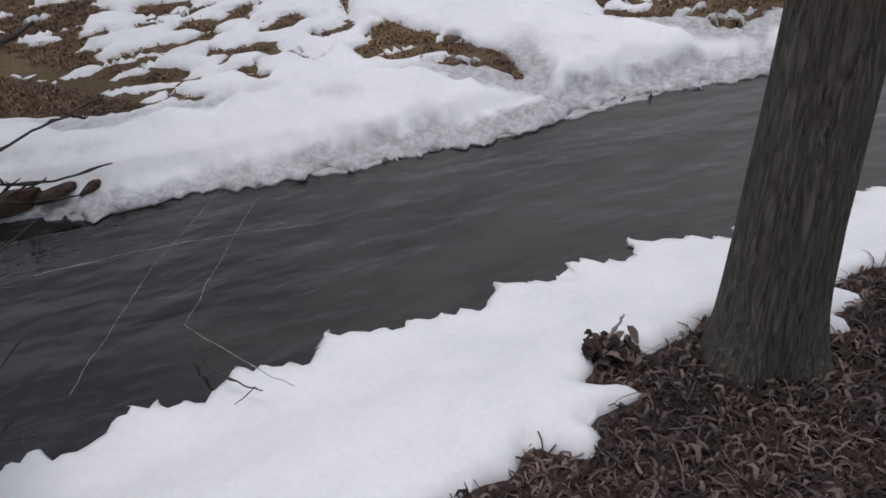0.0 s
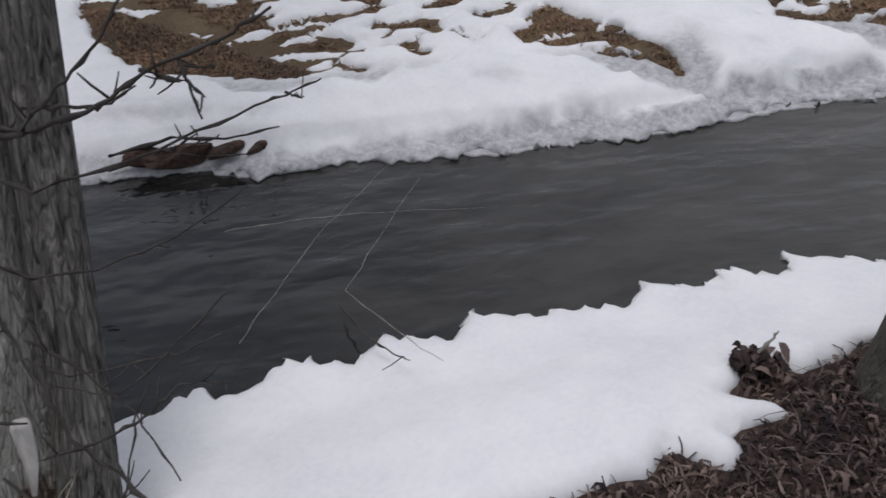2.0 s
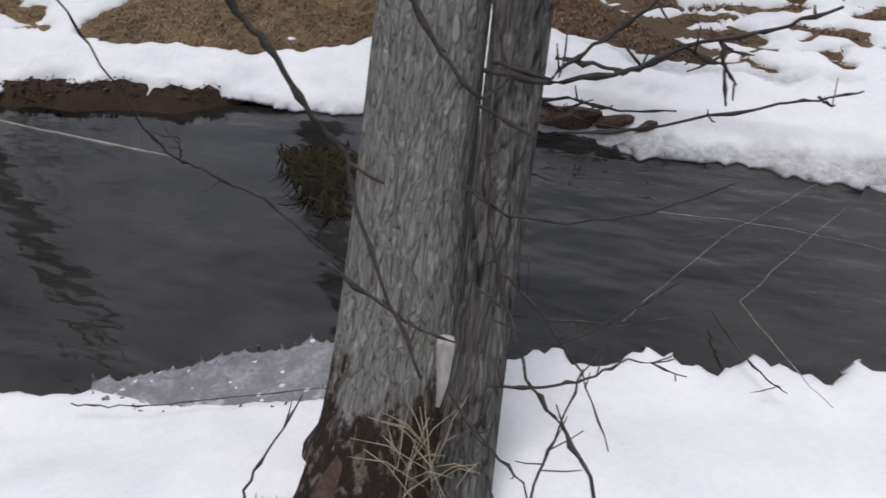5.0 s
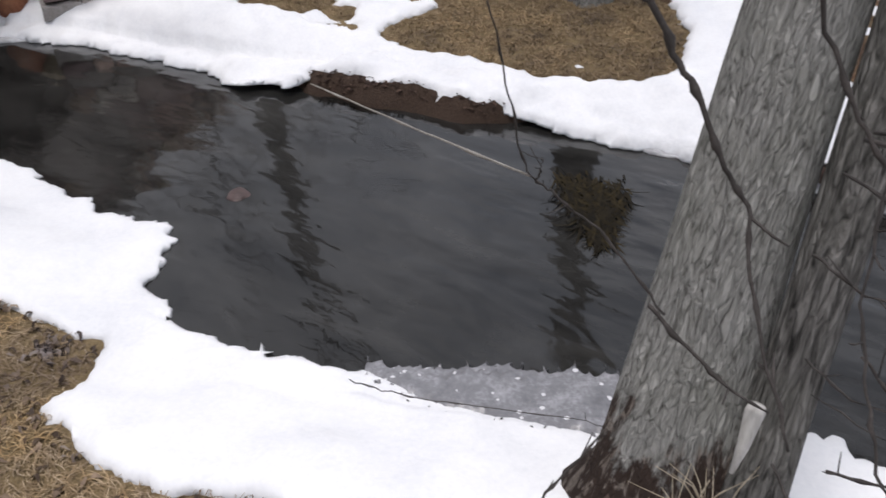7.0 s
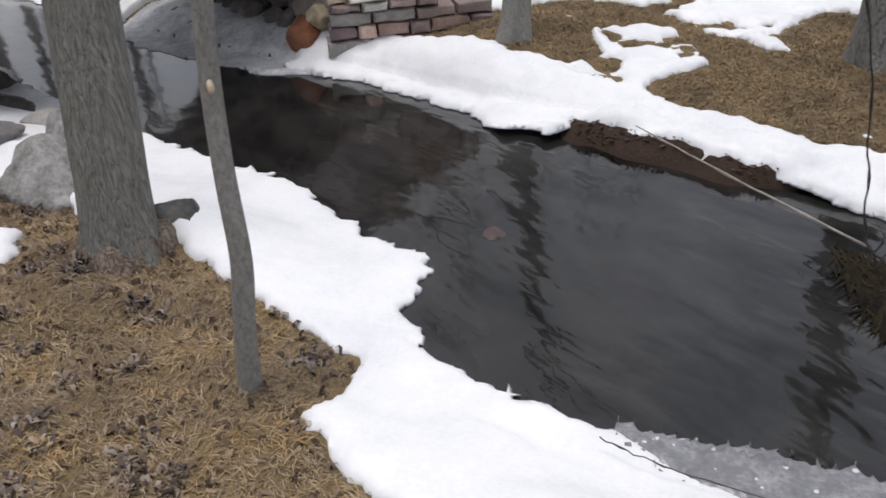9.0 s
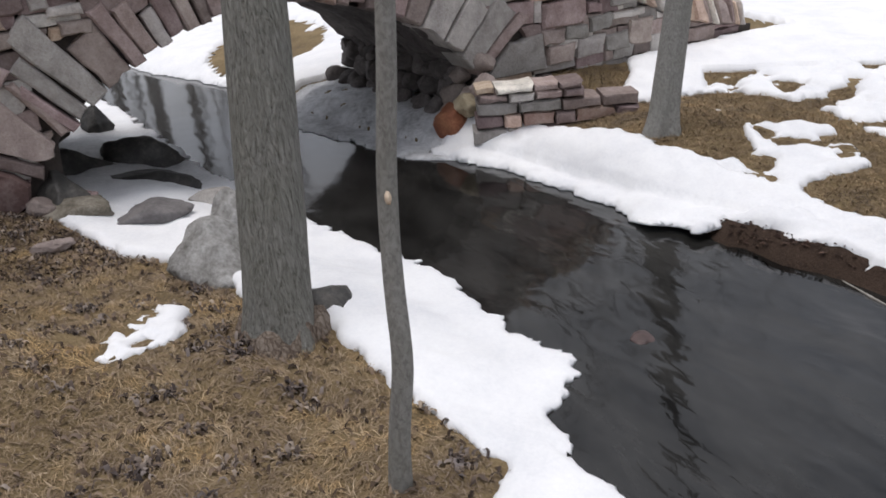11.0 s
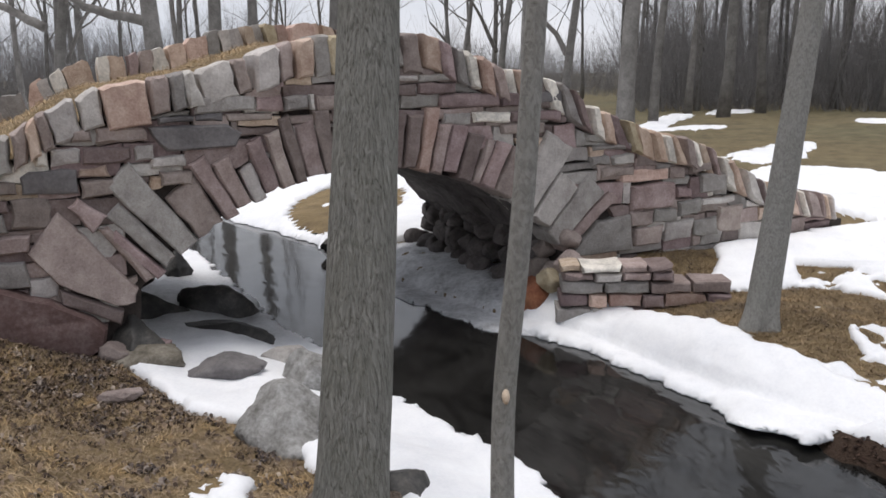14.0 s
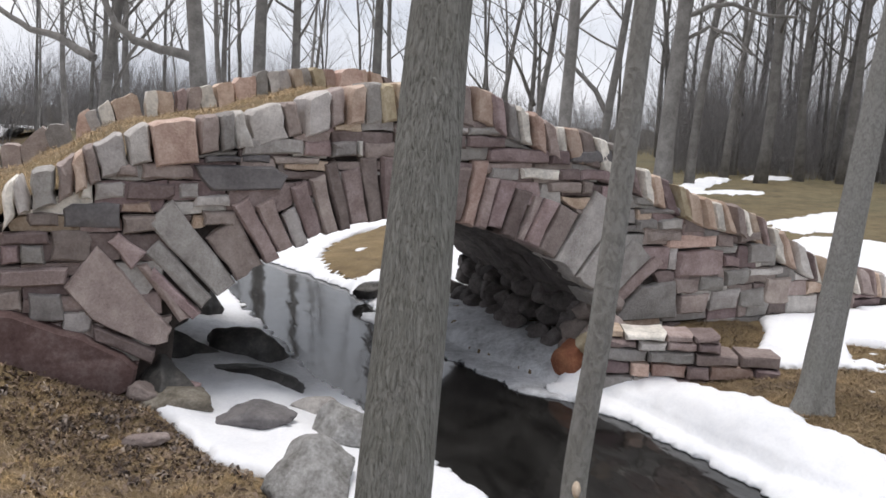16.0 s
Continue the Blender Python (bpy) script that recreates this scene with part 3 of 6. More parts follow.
def snow_depth(x, y):
    """About how far inside the snow's outline a place lies (negative: bare)."""
    right, left = banks(x, y)
    far_land, near_land = -right, -left
    rough = 0.1 * fbm(x, y, 21, 4, 4.5) + 0.05 * fbm(x, y, 22, 3, 15)
    lower = step(-2.3, -1.9, x)
    soft = 0.04 * fbm(x, y, 24, 3, 5) + 0.06 * fbm(x, y, 25, 2, 17)
    shore_n = near_land + lower * sawteeth(x, y, 81) * step(0.35, 0.1, near_land) + (1 - 0.6 * lower) * soft - 0.02 + 0.05 * (1 - lower)
    # the bare ice shelf by the twin tree
    shelf = poly_distance(x, y, ICE_SHELF)
    shore_n = np.minimum(shore_n, -shelf + 0.02 * fbm(x, y, 28, 3, 9))
    undercut = -0.01 * step(-6.3, -5.8, x) * step(-4.0, -4.6, x)
    teeth = (x * 0.72 + y * 0.69) / 0.12 + 0.9 * fbm(x, y, 83, 2, 3)
    shore_f = far_land - 0.03 - undercut + 0.035 * step(-4.4, -3.6, x) * (np.abs(teeth % 1.0 - 0.5) * 2 - 0.5) + 0.07 * fbm(x, y, 26, 3, 2.5) + 0.06 * fbm(x, y, 27, 3, 9) + 0.015 * fbm(x, y, 29, 2, 30)
    # a tongue of the lip hangs out over the water
    along = x * 0.62 + y * 0.78
    shore_f = shore_f + (0.22 + 0.08 * fbm(x, y, 38, 3, 6)) * step(-3.8, -3.3, along) * step(-2.85, -2.95, along) + 0.03 * fbm(x, y, 39, 3, 13) * step(-4.0, -4.8, x)
    bare_n = poly_distance(x, y, GRASS_NEAR)
    near = np.minimum(shore_n, -bare_n + rough * (0.6 - 0.35 * step(-1.5, -1.0, x)))
    bare_f = np.full(x.shape, -9.0)
    sb, db = bridge_coords(x, y)
    bare_f = np.maximum(bare_f, poly_distance(sb, db, [(2.0, 0.1), (3.7, 0.1), (3.45, -0.3), (3.0, -0.6), (2.2, -0.5)]))
    for g in (GRASS_A, GRASS_B, GRASS_C, GRASS_E):
        bare_f = np.maximum(bare_f, poly_distance(x, y, g))
    far = np.minimum(shore_f, -bare_f * 0.9 + 0.6 * rough)
    speck = poly_distance(x, y, SPECKLED)
    blots = np.minimum(0.09 * (fbm((x + y) * 0.5, (y - x) * 1.0, 31, 4, 6.5) + 0.02), speck + 0.1)
    streaks = 0.08 * (fbm((x + y) * 0.42, (y - x) * 1.15, 37, 4, 7) - 0.3) * step(4.3, 4.8, y) - 0.02 * (y < 4.3)
    few = 0.12 * (fbm(x, y, 35, 4, 2.4) - 0.64)
    far = np.where(bare_f > 0.03, np.maximum(far, np.maximum(np.maximum(few, streaks), blots)), far)
    open_ = 0.5 * (fbm(x, y, 33, 4, 0.16) + 0.18 - 0.7 * step(5, 13, far_land))
    ragged = 0.3 * fbm(x, y, 36, 4, 0.9)
    far = np.where(far_land > 3.5, np.minimum(far, open_ + ragged * 0.3), far)
    for patch in FIELD_SNOW:
        far = np.where(far_land > 2.5, np.maximum(far, poly_distance(x, y, patch) + ragged * 0.6), far)
    holes = 0.12 * (fbm(x, y, 43, 4, 3.4) + 0.2)
    far = np.where((x < -5.9) & (y > 0.8) & (far_land > 0.5) & (x > -9), np.minimum(far, holes), far)
    specks = 0.1 * (fbm(x, y, 41, 4, 1.4) - 0.55)
    near = np.where((bare_n > 0.3) & (x < -3), np.maximum(near, specks), near)
    mark = poly_distance(x, y, [(-3.36, -2.15), (-3.6, -2.24), (-3.9, -2.22), (-3.92, -2.1), (-3.66, -1.95), (-3.5, -2.04)]) + 0.04 + 0.8 * rough
    mark = np.minimum(mark, 0.1 * (fbm(x, y, 47, 3, 9) + 0.22))
    near = np.where(bare_n > 0.05, np.maximum(near, mark * 0.6), near)
    s, d = bridge_coords(x, y)
    under = (s < 2.6) & (s > 0.2) & (d > -0.05) & (d < B_W + 0.05)
    off = np.where(np.abs(s) > 1.9, np.maximum(-d - 0.02, d - B_W - 0.02), 9)
    off = np.where(np.abs(s) > 6.2, 9, off)
    out = np.where(far_land > near_land, far, near)
    out = np.where(under, -0.2, out)
    return np.minimum(out, off)


ICE_SHELF = [(-2.72, 0.9), (-2.66, 1.05), (-2.62, 1.25), (-2.55, 1.5), (-2.48, 1.72), (-2.3, 1.9), (-2.2, 1.7), (-2.3, 1.5), (-2.42, 1.28), (-2.55, 1.05)]


def axis(lo, hi, stepsize, reach, grow=1.16):
    mid = list(np.arange(lo, hi + 1e-6, stepsize))
    out, h, v = [], stepsize, hi
    while v < reach:
        h *= grow
        v += h
        out.append(v)
    back, h, v = [], stepsize, lo
    while v > -reach:
        h *= grow
        v -= h
        back.append(v)
    return np.array(back[::-1] + mid + out)


def build_ground():
    xs, ys = axis(-9.5, 1.6, 0.05, 900), axis(-6.0, 6.6, 0.05, 900)
    X, Y = np.meshgrid(xs, ys, indexing="ij")
    Z = ground_height(X, Y)
    right, left = banks(X, Y)
    land = np.maximum(-right, -left)
    n, k = X.shape
    V = np.stack([X.ravel(), Y.ravel(), Z.ravel()], 1)
    I = np.arange(n * k).reshape(n, k)
    Fq = np.stack([I[:-1, :-1].ravel(), I[1:, :-1].ravel(), I[1:, 1:].ravel(), I[:-1, 1:].ravel()], 1)
    ob = from_arrays("ground", V, Fq, M_TURF)
    tagged(ob, "dead straw-brown turf with leaf litter beside the stream", "ground", kind="structure")
    earth = step(0.25, 0.1, land)
    litter = step(0.2, -0.3, Y * 0 + np.hypot((X - 0.2) / 1.9, (Y - 2.9) / 1.7) - 1 + 0.3 * fbm(X, Y, 51, 4, 2.5))
    litter = np.maximum(litter, step(3.3, 3.8, Y) * step(-9, -7, X) * step(9, 7, Y) * (-right > 0.05) * (0.4 + 0.2 * fbm(X, Y, 53, 3, 1.5)))
    green = step(3.5, 9, -right) * (0.75 + 0.5 * fbm(X, Y, 52, 3, 0.2))
    col = np.stack([earth, litter, np.clip(green, 0, 1), np.ones_like(earth)], -1).reshape(-1, 4)
    layer = ob.data.color_attributes.new("kind", "FLOAT_COLOR", "POINT")
    layer.data.foreach_set("color", col.ravel().astype(np.float32))
    return ob


def build_snow():
    """Snow lies as a slab with a rounded rim; over the water its lip hangs free."""
    xs, ys = axis(-9.8, 1.7, 0.032, 120, 1.05), axis(-6.4, 6.8, 0.032, 120, 1.07)
    X, Y = np.meshgrid(xs, ys, indexing="ij")
    D = snow_depth(X, Y)
    right, left = banks(X, Y)
    far_land, near_land = -right, -left
    G = ground_height(X, Y)
    inside = D > 0
    keep = inside[:-1, :-1] | inside[1:, :-1] | inside[1:, 1:] | inside[:-1, 1:]
    gx = np.gradient(D, xs, axis=0)
    gy = np.gradient(D, ys, axis=1)
    gg = np.maximum(gx * gx + gy * gy, np.where(np.hypot(X + 4, Y) > 12, 0.002, 0.15))
    out = ~inside
    cx, cy = np.gradient(xs)[:, None] * 0.95, np.gradient(ys)[None, :] * 0.95
    mx = np.where(out, np.clip(-D * gx / gg, -np.maximum(cx, 0.05), np.maximum(cx, 0.05)), 0)
    my = np.where(out, np.clip(-D * gy / gg, -np.maximum(cy, 0.05), np.maximum(cy, 0.05)), 0)
    over_far = far_land > near_land
    u = np.clip(np.maximum(D, 0) / np.where(over_far, 0.12, 0.1), 0, 1)
    round_ = np.sqrt(np.clip(1 - (1 - u) ** 2, 0, 1))
    inland = np.where(over_far, far_land, near_land)
    shore = step(0.6, 0.02, inland + 0.15 * fbm(X, Y, 68, 2, 1.6))
    deep = np.where(over_far, 0.07 + 0.05 * shore, 0.06 - 0.035 * shore) * (1 + 0.35 * fbm(X, Y, 61, 3, 0.8))
    hang = 0.05 * step(-4.4, -4.9, X) * step(-5.9, -5.6, X)
    base = np.where(over_far, np.maximum(G, 0.015 + hang * (1 + 0.5 * fbm(X, Y, 63, 3, 2))), np.maximum(G, 0.012))
    # two or three icy ledges in the face over the water
    ledge = np.where(over_far, 0.06 * step(0.03, 0.3, D + 0.13 * fbm(X, Y, 64, 3, 2.5)) + 0.022 * fbm(X, Y, 66, 4, 7) * u, 0) * shore
    lumps = (0.014 * fbm(X, Y, 62, 4, 3) + 0.005 * fbm(X, Y, 65, 3, 12)) * u
    T = base + deep * np.where(over_far, 1 - 0.55 * step(0.1, 0.6, shore), 1.0) * round_ + ledge + lumps
    # the lower reach of the far bank: an icy lip, a steep snow face and a second ledge behind it
    low = over_far * step(-4.4, -3.5, X)
    face = 0.022 * step(0.0, 0.02, D) + 0.035 * step(0.07, 0.13, D + 0.05 * fbm(X, Y, 72, 3, 5)) + 0.05 * step(0.13, 0.21, D + 0.09 * fbm(X, Y, 73, 3, 2.5)) + 0.05 * step(0.38, 0.46, D + 0.16 * fbm(X, Y, 74, 3, 1.3))
    face = 0.014 + 0.8 * np.maximum(G, 0.0) + face + lumps + 0.022 * fbm(X, Y, 75, 4, 8) * step(0.3, 0.1, D)
    near_rim = low * step(1.1, 0.6, inland)
    T = T * (1 - near_rim) + np.maximum(face, G + 0.03) * near_rim
    T = np.where(out, base, T)
    Bt = np.where(land_or(far_land, near_land) > np.where(over_far, 0.4, 0.12), G - 0.05, base - 0.012)
    idx = np.full(X.shape, -1)
    used = np.zeros(X.shape, bool)
    for a, b in ((slice(None, -1), slice(None, -1)), (slice(1, None), slice(None, -1)), (slice(1, None), slice(1, None)), (slice(None, -1), slice(1, None))):
        used[a, b] |= keep
    idx[used] = np.arange(used.sum())
    nv = int(used.sum())
    top = np.stack([(X + mx)[used], (Y + my)[used], T[used]], 1)
    bot = np.stack([(X + mx * 0.6)[used], (Y + my * 0.6)[used], Bt[used]], 1)
    q = np.stack([idx[:-1, :-1][keep], idx[1:, :-1][keep], idx[1:, 1:][keep], idx[:-1, 1:][keep]], 1)
    pad = np.pad(keep, 1)
    walls = []
    for (di, dj), (p, r) in (((-1, 0), (0, 3)), ((1, 0), (2, 1)), ((0, -1), (1, 0)), ((0, 1), (3, 2))):
        nb = pad[1 + di:pad.shape[0] - 1 + di, 1 + dj:pad.shape[1] - 1 + dj]
        rim = keep & ~nb
        qq = np.stack([idx[:-1, :-1][rim], idx[1:, :-1][rim], idx[1:, 1:][rim], idx[:-1, 1:][rim]], 1)
        walls.append(np.stack([qq[:, p], qq[:, r], qq[:, r] + nv, qq[:, p] + nv], 1))
    faces = np.concatenate([q, q[:, ::-1] + nv] + walls)
    ob = from_arrays("snow_cover", np.concatenate([top, bot]), faces, M_SNOW)
    rim = step(0.15, 0.09, D - 0.03 * step(-2.6, -1.2, X) + 0.05 * fbm(X, Y, 67, 4, 5))
    # a weaker grey line that follows the second ledge
    seam = np.exp(-((D + 0.16 * fbm(X, Y, 74, 3, 1.3) - 0.4) / 0.045) ** 2)
    sb, db = bridge_coords(X, Y)
    # snow under the arch drawn towards the same grey, in patches
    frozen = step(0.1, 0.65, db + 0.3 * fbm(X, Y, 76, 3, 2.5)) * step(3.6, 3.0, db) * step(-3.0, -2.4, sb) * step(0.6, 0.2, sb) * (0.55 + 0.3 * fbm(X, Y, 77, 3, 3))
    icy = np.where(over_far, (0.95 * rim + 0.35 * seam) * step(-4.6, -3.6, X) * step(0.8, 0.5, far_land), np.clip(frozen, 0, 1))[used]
    wet = np.concatenate([icy, np.maximum(icy, 0.5)])
    col = np.stack([wet, wet, wet, np.ones_like(wet)], -1)
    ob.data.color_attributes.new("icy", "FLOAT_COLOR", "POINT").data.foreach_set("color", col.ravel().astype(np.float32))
    return tagged(ob, "melting white snow with ragged icy edges along both banks", "snow", kind="stuff")


def land_or(a, b):
    return np.maximum(a, b)


def build_water():
    xs, ys = axis(-10, 2, 0.09, 60, 1.3), axis(-7, 7, 0.09, 60, 1.3)
    X, Y = np.meshgrid(xs, ys, indexing="ij")
    Z = 0.006 * fbm(X * 0.8 + Y * 0.5, Y * 1.6 - X * 1.2, 71, 3, 2.2) * (0.15 + 0.85 * step(-7.0, -5.0, X))
    n, k = X.shape
    I = np.arange(n * k).reshape(n, k)
    right, left = banks(X, Y)
    ok = (np.maximum(-right, -left) < 0.6)[:-1, :-1]
    Fq = np.stack([I[:-1, :-1][ok], I[1:, :-1][ok], I[1:, 1:][ok], I[:-1, 1:][ok]], 1)
    ob = from_arrays("water", np.stack([X.ravel(), Y.ravel(), Z.ravel()], 1), Fq, M_WATER)
    return tagged(ob, "dark grey flowing stream water with soft ripples", "stream", kind="structure")


ground = build_ground()
snow = build_snow()
water = build_water()


# ------------------------------------------------------------------ trees by the stream
def tube(bm, pts, radii, sides=10, wobble=0.0, seed=0, cap=True):
    """A bent tapering limb through pts."""
    rng = random.Random(seed)
    rings = []
    pts = [Vector(p) for p in pts]
    for i, p in enumerate(pts):
        a, b = pts[max(i - 1, 0)], pts[min(i + 1, len(pts) - 1)]
        t = (b - a).normalized()
        ref = Vector((1, 0, 0)) if abs(t.x) < 0.8 else Vector((0, 1, 0))
        u = t.cross(ref).normalized()
        v = t.cross(u)
        ring = []
        for k in range(sides):
            w = 2 * math.pi * k / sides
            r = radii[i] * (1 + (rng.uniform(-wobble, wobble) if wobble else 0))
            ring.append(bm.verts.new(p + (u * math.cos(w) + v * math.sin(w)) * r))
        rings.append(ring)
    for r0, r1 in zip(rings[:-1], rings[1:]):
        for k in range(sides):
            bm.faces.new((r0[k], r0[(k + 1) % sides], r1[(k + 1) % sides], r1[k]))
    if cap:
        bm.faces.new(rings[-1])
        bm.faces.new(rings[0][::-1])


def trunk_mesh(bm, base, tip, r0, r1, height, flare=0.5, bends=(), sides=36, seed=1, bumps=0.02):
    """A trunk from the ground through tip's line up to height, with a root flare and uneven bark."""
    base, tip = Vector(base), Vector(tip)
    d = (tip - base) / (tip.z - base.z)
    n = max(30, int(height / 0.06))
    rings = []
    for i in range(n + 1):
        z = base.z - 0.25 + (height + 0.25) * i / n
        h = z - base.z
        c = base + d * h
        for zb, ox, oy, wd in bends:
            c += Vector((ox, oy, 0)) * math.exp(-(((z - zb) / wd) ** 2))
        r = r0 + (r1 - r0) * h / (tip.z - base.z)
        r = max(r, r1 * 0.45)
        fl = flare * math.exp(-max(h, -0.1) / 0.13)
        ring = []
        for k in range(sides):
            w = 2 * math.pi * k / sides
            lobes = 1 + fl * (0.6 + 0.55 * math.sin(3 * w + seed) + 0.3 * math.sin(5 * w + 2 * seed))
            nz = noise.noise(Vector((math.cos(w) * 2.2, math.sin(w) * 2.2, z * 1.4 + seed * 7)))
            nf = noise.noise(Vector((math.cos(w) * 9, math.sin(w) * 9, z * 5 + seed * 3)))
            rr = r * lobes * (1 + 0.06 * nz + bumps * nf)
            ring.append(bm.verts.new((c.x + rr * math.cos(w), c.y + rr * math.sin(w), z)))
        rings.append(ring)
    for a, b in zip(rings[:-1], rings[1:]):
        for k in range(sides):
            bm.faces.new((a[k], a[(k + 1) % sides], b[(k + 1) % sides], b[k]))
    bm.faces.new(rings[-1])


def limb(bm, start, way, length, r, depth, rng, droop=0.0, split=3):
    """A branching bare limb."""
    pts, radii = [Vector(start)], [r]
    p, w = Vector(start), Vector(way).normalized()
    n = 6 if depth > 1 else 4
    for i in range(n):
        w = (w + Vector((rng.uniform(-1, 1), rng.uniform(-1, 1), rng.uniform(-0.7, 0.9) - droop)) * 0.24).normalized()
        p = p + w * (length / n)
        pts.append(p.copy())
        radii.append(r * (1 - 0.75 * (i + 1) / n))
    tube(bm, pts, radii, 7 if r > 0.03 else (5 if r > 0.015 else 3))
    if depth > 0:
        for j in range(split):
            i = rng.randint(2, n)
            side = Vector((rng.uniform(-1, 1), rng.uniform(-1, 1), rng.uniform(-0.2, 0.9)))
            limb(bm, pts[i], (pts[i] - pts[i - 1]).normalized() + side * 0.9, length * rng.uniform(0.4, 0.7), radii[i] * 0.62, depth - 1, rng, droop, split)


def bank_tree(label, base, tip, r0, r1, height, mat, seed, flare=0.5, bends=(), crown=True, rot=0.0):
    gz = float(ground_height(np.array([base[0]]), np.array([base[1]]))[0])
    ob = thing("tree", label, "tree", (base[0], base[1], gz), "trees by the stream")
    bm = bmesh.new()
    trunk_mesh(bm, (base[0], base[1], base[2]), tip, r0, r1, height, flare, bends, seed=seed)
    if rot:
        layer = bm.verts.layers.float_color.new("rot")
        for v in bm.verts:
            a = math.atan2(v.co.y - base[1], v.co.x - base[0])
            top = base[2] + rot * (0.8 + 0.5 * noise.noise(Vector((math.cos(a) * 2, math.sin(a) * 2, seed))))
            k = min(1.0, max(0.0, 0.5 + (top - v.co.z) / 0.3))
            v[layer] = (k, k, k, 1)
    part("trunk", bm, mat, ob)
    if crown:
        rng = random.Random(seed)
        d = (Vector(tip) - Vector(base)) / (tip[2] - base[2])
        bm = bmesh.new()
        top = Vector(base) + d * height
        for k in range(6):
            f = rng.uniform(0.72, 1.0)
            a = rng.uniform(0, 6.28)
            limb(bm, Vector(base) + d * (height * f), (math.cos(a), math.sin(a), 1.0), height * 0.5, r1 * 0.4, 2, rng)
        part("crown", bm, B_FAR, ob)
    return ob


bank_tree("dark brown furrowed tree trunk in leaf litter on the bank", (-0.025, 3.54, 0.2), (0.03, 3.58, 1.6), 0.15, 0.118, 7, B_BROWN, 2, 0.2)
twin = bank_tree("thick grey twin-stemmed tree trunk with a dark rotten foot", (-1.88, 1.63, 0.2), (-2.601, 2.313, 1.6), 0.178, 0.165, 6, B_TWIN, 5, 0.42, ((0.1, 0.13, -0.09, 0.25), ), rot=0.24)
bank_tree("thinner dark second stem beside a thick grey trunk", (-1.64, 1.76, 0.2), (-2.43, 2.525, 1.6), 0.072, 0.094, 6, B_SECOND, 9, 0.2, ((0.1, 0.12, -0.08, 0.25), ))
tall = bank_tree("straight grey tree trunk standing in dead turf", (-3.82, -1.45, 0.12), (-4.27, -1.48, 2.4), 0.18, 0.146, 8, B_TALL, 11, 0.3)
sapling = bank_tree("slim crooked grey sapling trunk at the snow's edge", (-2.84, -0.5, 0.12), (-2.955, -0.415, 1.8), 0.042, 0.033, 5, B_SLIM, 14, 0.15, ((0.65, 0.02, 0.03, 0.22), (1.3, -0.02, -0.02, 0.3)))
bank_tree("leaning grey tree trunk on the far bank beside a stone wall", (-6.95, 0.42, 0.42), (-7.3, 0.62, 2.4), 0.112, 0.088, 8, B_SLIM, 17, 0.2)
bank_tree("grey tree trunk on the far bank in dead grass", (-6.25, 2.95, 0.3), (-6.25, 3.0, 2.4), 0.2, 0.17, 8, B_GREY, 21, 0.2)


def trunk_of(tree):
    return next(c for c in tree.children if c.name.startswith("trunk"))


def bark_collar_of(base, r, top, seed, parent, name="bark_collar_of", label="ragged brown bark at the foot", mat=B_COLLAR):
    """Dark rotten bark that sheathes the foot of a trunk, ragged at its top, with a root to one side."""
    bm = bmesh.new()
    rows = []
    for i in range(15):
        row = []
        for k in range(48):
            w = 2 * math.pi * k / 48
            rag = top * (0.75 + 0.5 * noise.noise(Vector((math.cos(w) * 2.5, math.sin(w) * 2.5, seed))) + 0.18 * math.sin(7 * w))
            z = -0.1 + (rag + 0.1) * i / 14
            fl = 1 + 0.42 * math.exp(-max(z, 0) / 0.1) * (0.7 + 0.5 * math.sin(3 * w + seed))
            rr = r * (fl if i < 14 else 1.0) * (1.06 if i < 14 else 0.96) * (1 + 0.04 * noise.noise(Vector((math.cos(w) * 6, math.sin(w) * 6, z * 8))))
            row.append(bm.verts.new((base[0] + rr * math.cos(w) - 0.2 * z, base[1] + rr * math.sin(w), base[2] + z)))
        rows.append(row)
    for a, b in zip(rows[:-1], rows[1:]):
        for k in range(48):
            bm.faces.new((a[k], a[(k + 1) % 48], b[(k + 1) % 48], b[k]))
    part(name, bm, mat, parent, label)


bm = bmesh.new()
bmesh.ops.create_icosphere(bm, subdivisions=3, radius=1)
for v in bm.verts:
    v.co *= 1 + 0.25 * noise.noise(v.co * 2.5)
bmesh.ops.transform(bm, matrix=pose(-2.905, -0.449, 1.265, 0, 0, 20) @ Matrix.Diagonal((0.014, 0.012, 0.024, 1)), verts=bm.verts)
part("knot", bm, M_TAN, trunk_of(sapling), "pale healed branch scar")
bm = bmesh.new()
tube(bm, [(-1.8, 1.5, 0.27), (-1.72, 1.36, 0.2), (-1.62, 1.2, 0.15), (-1.56, 1.05, 0.1)], [0.06, 0.045, 0.03, 0.012], 10, 0.12, 4)
part("root", bm, M_EARTH, trunk_of(twin), "weathered brown surface root")
bark_collar_of((-3.83, -1.452, 0.15), 0.182, 0.11, 7, trunk_of(tall), "bark_collar", "ragged brown bark at the foot", B_COLLAR)


# ------------------------------------------------------------------ stone bridge
def cut(poly, nx, nz, off):
    """Keeps of a convex polygon what lies where nx*s + nz*z <= off."""
    out = []
    for (a, b) in zip(poly, poly[1:] + poly[:1]):
        da, db = a[0] * nx + a[1] * nz - off, b[0] * nx + b[1] * nz - off
        if da <= 0:
            out.append(a)
        if da * db < 0:
            w = da / (da - db)
            out.append((a[0] + (b[0] - a[0]) * w, a[1] + (b[1] - a[1]) * w))
    return out


def area(poly):
    return 0.5 * abs(sum(a[0] * b[1] - b[0] * a[1] for a, b in zip(poly, poly[1:] + poly[:1])))


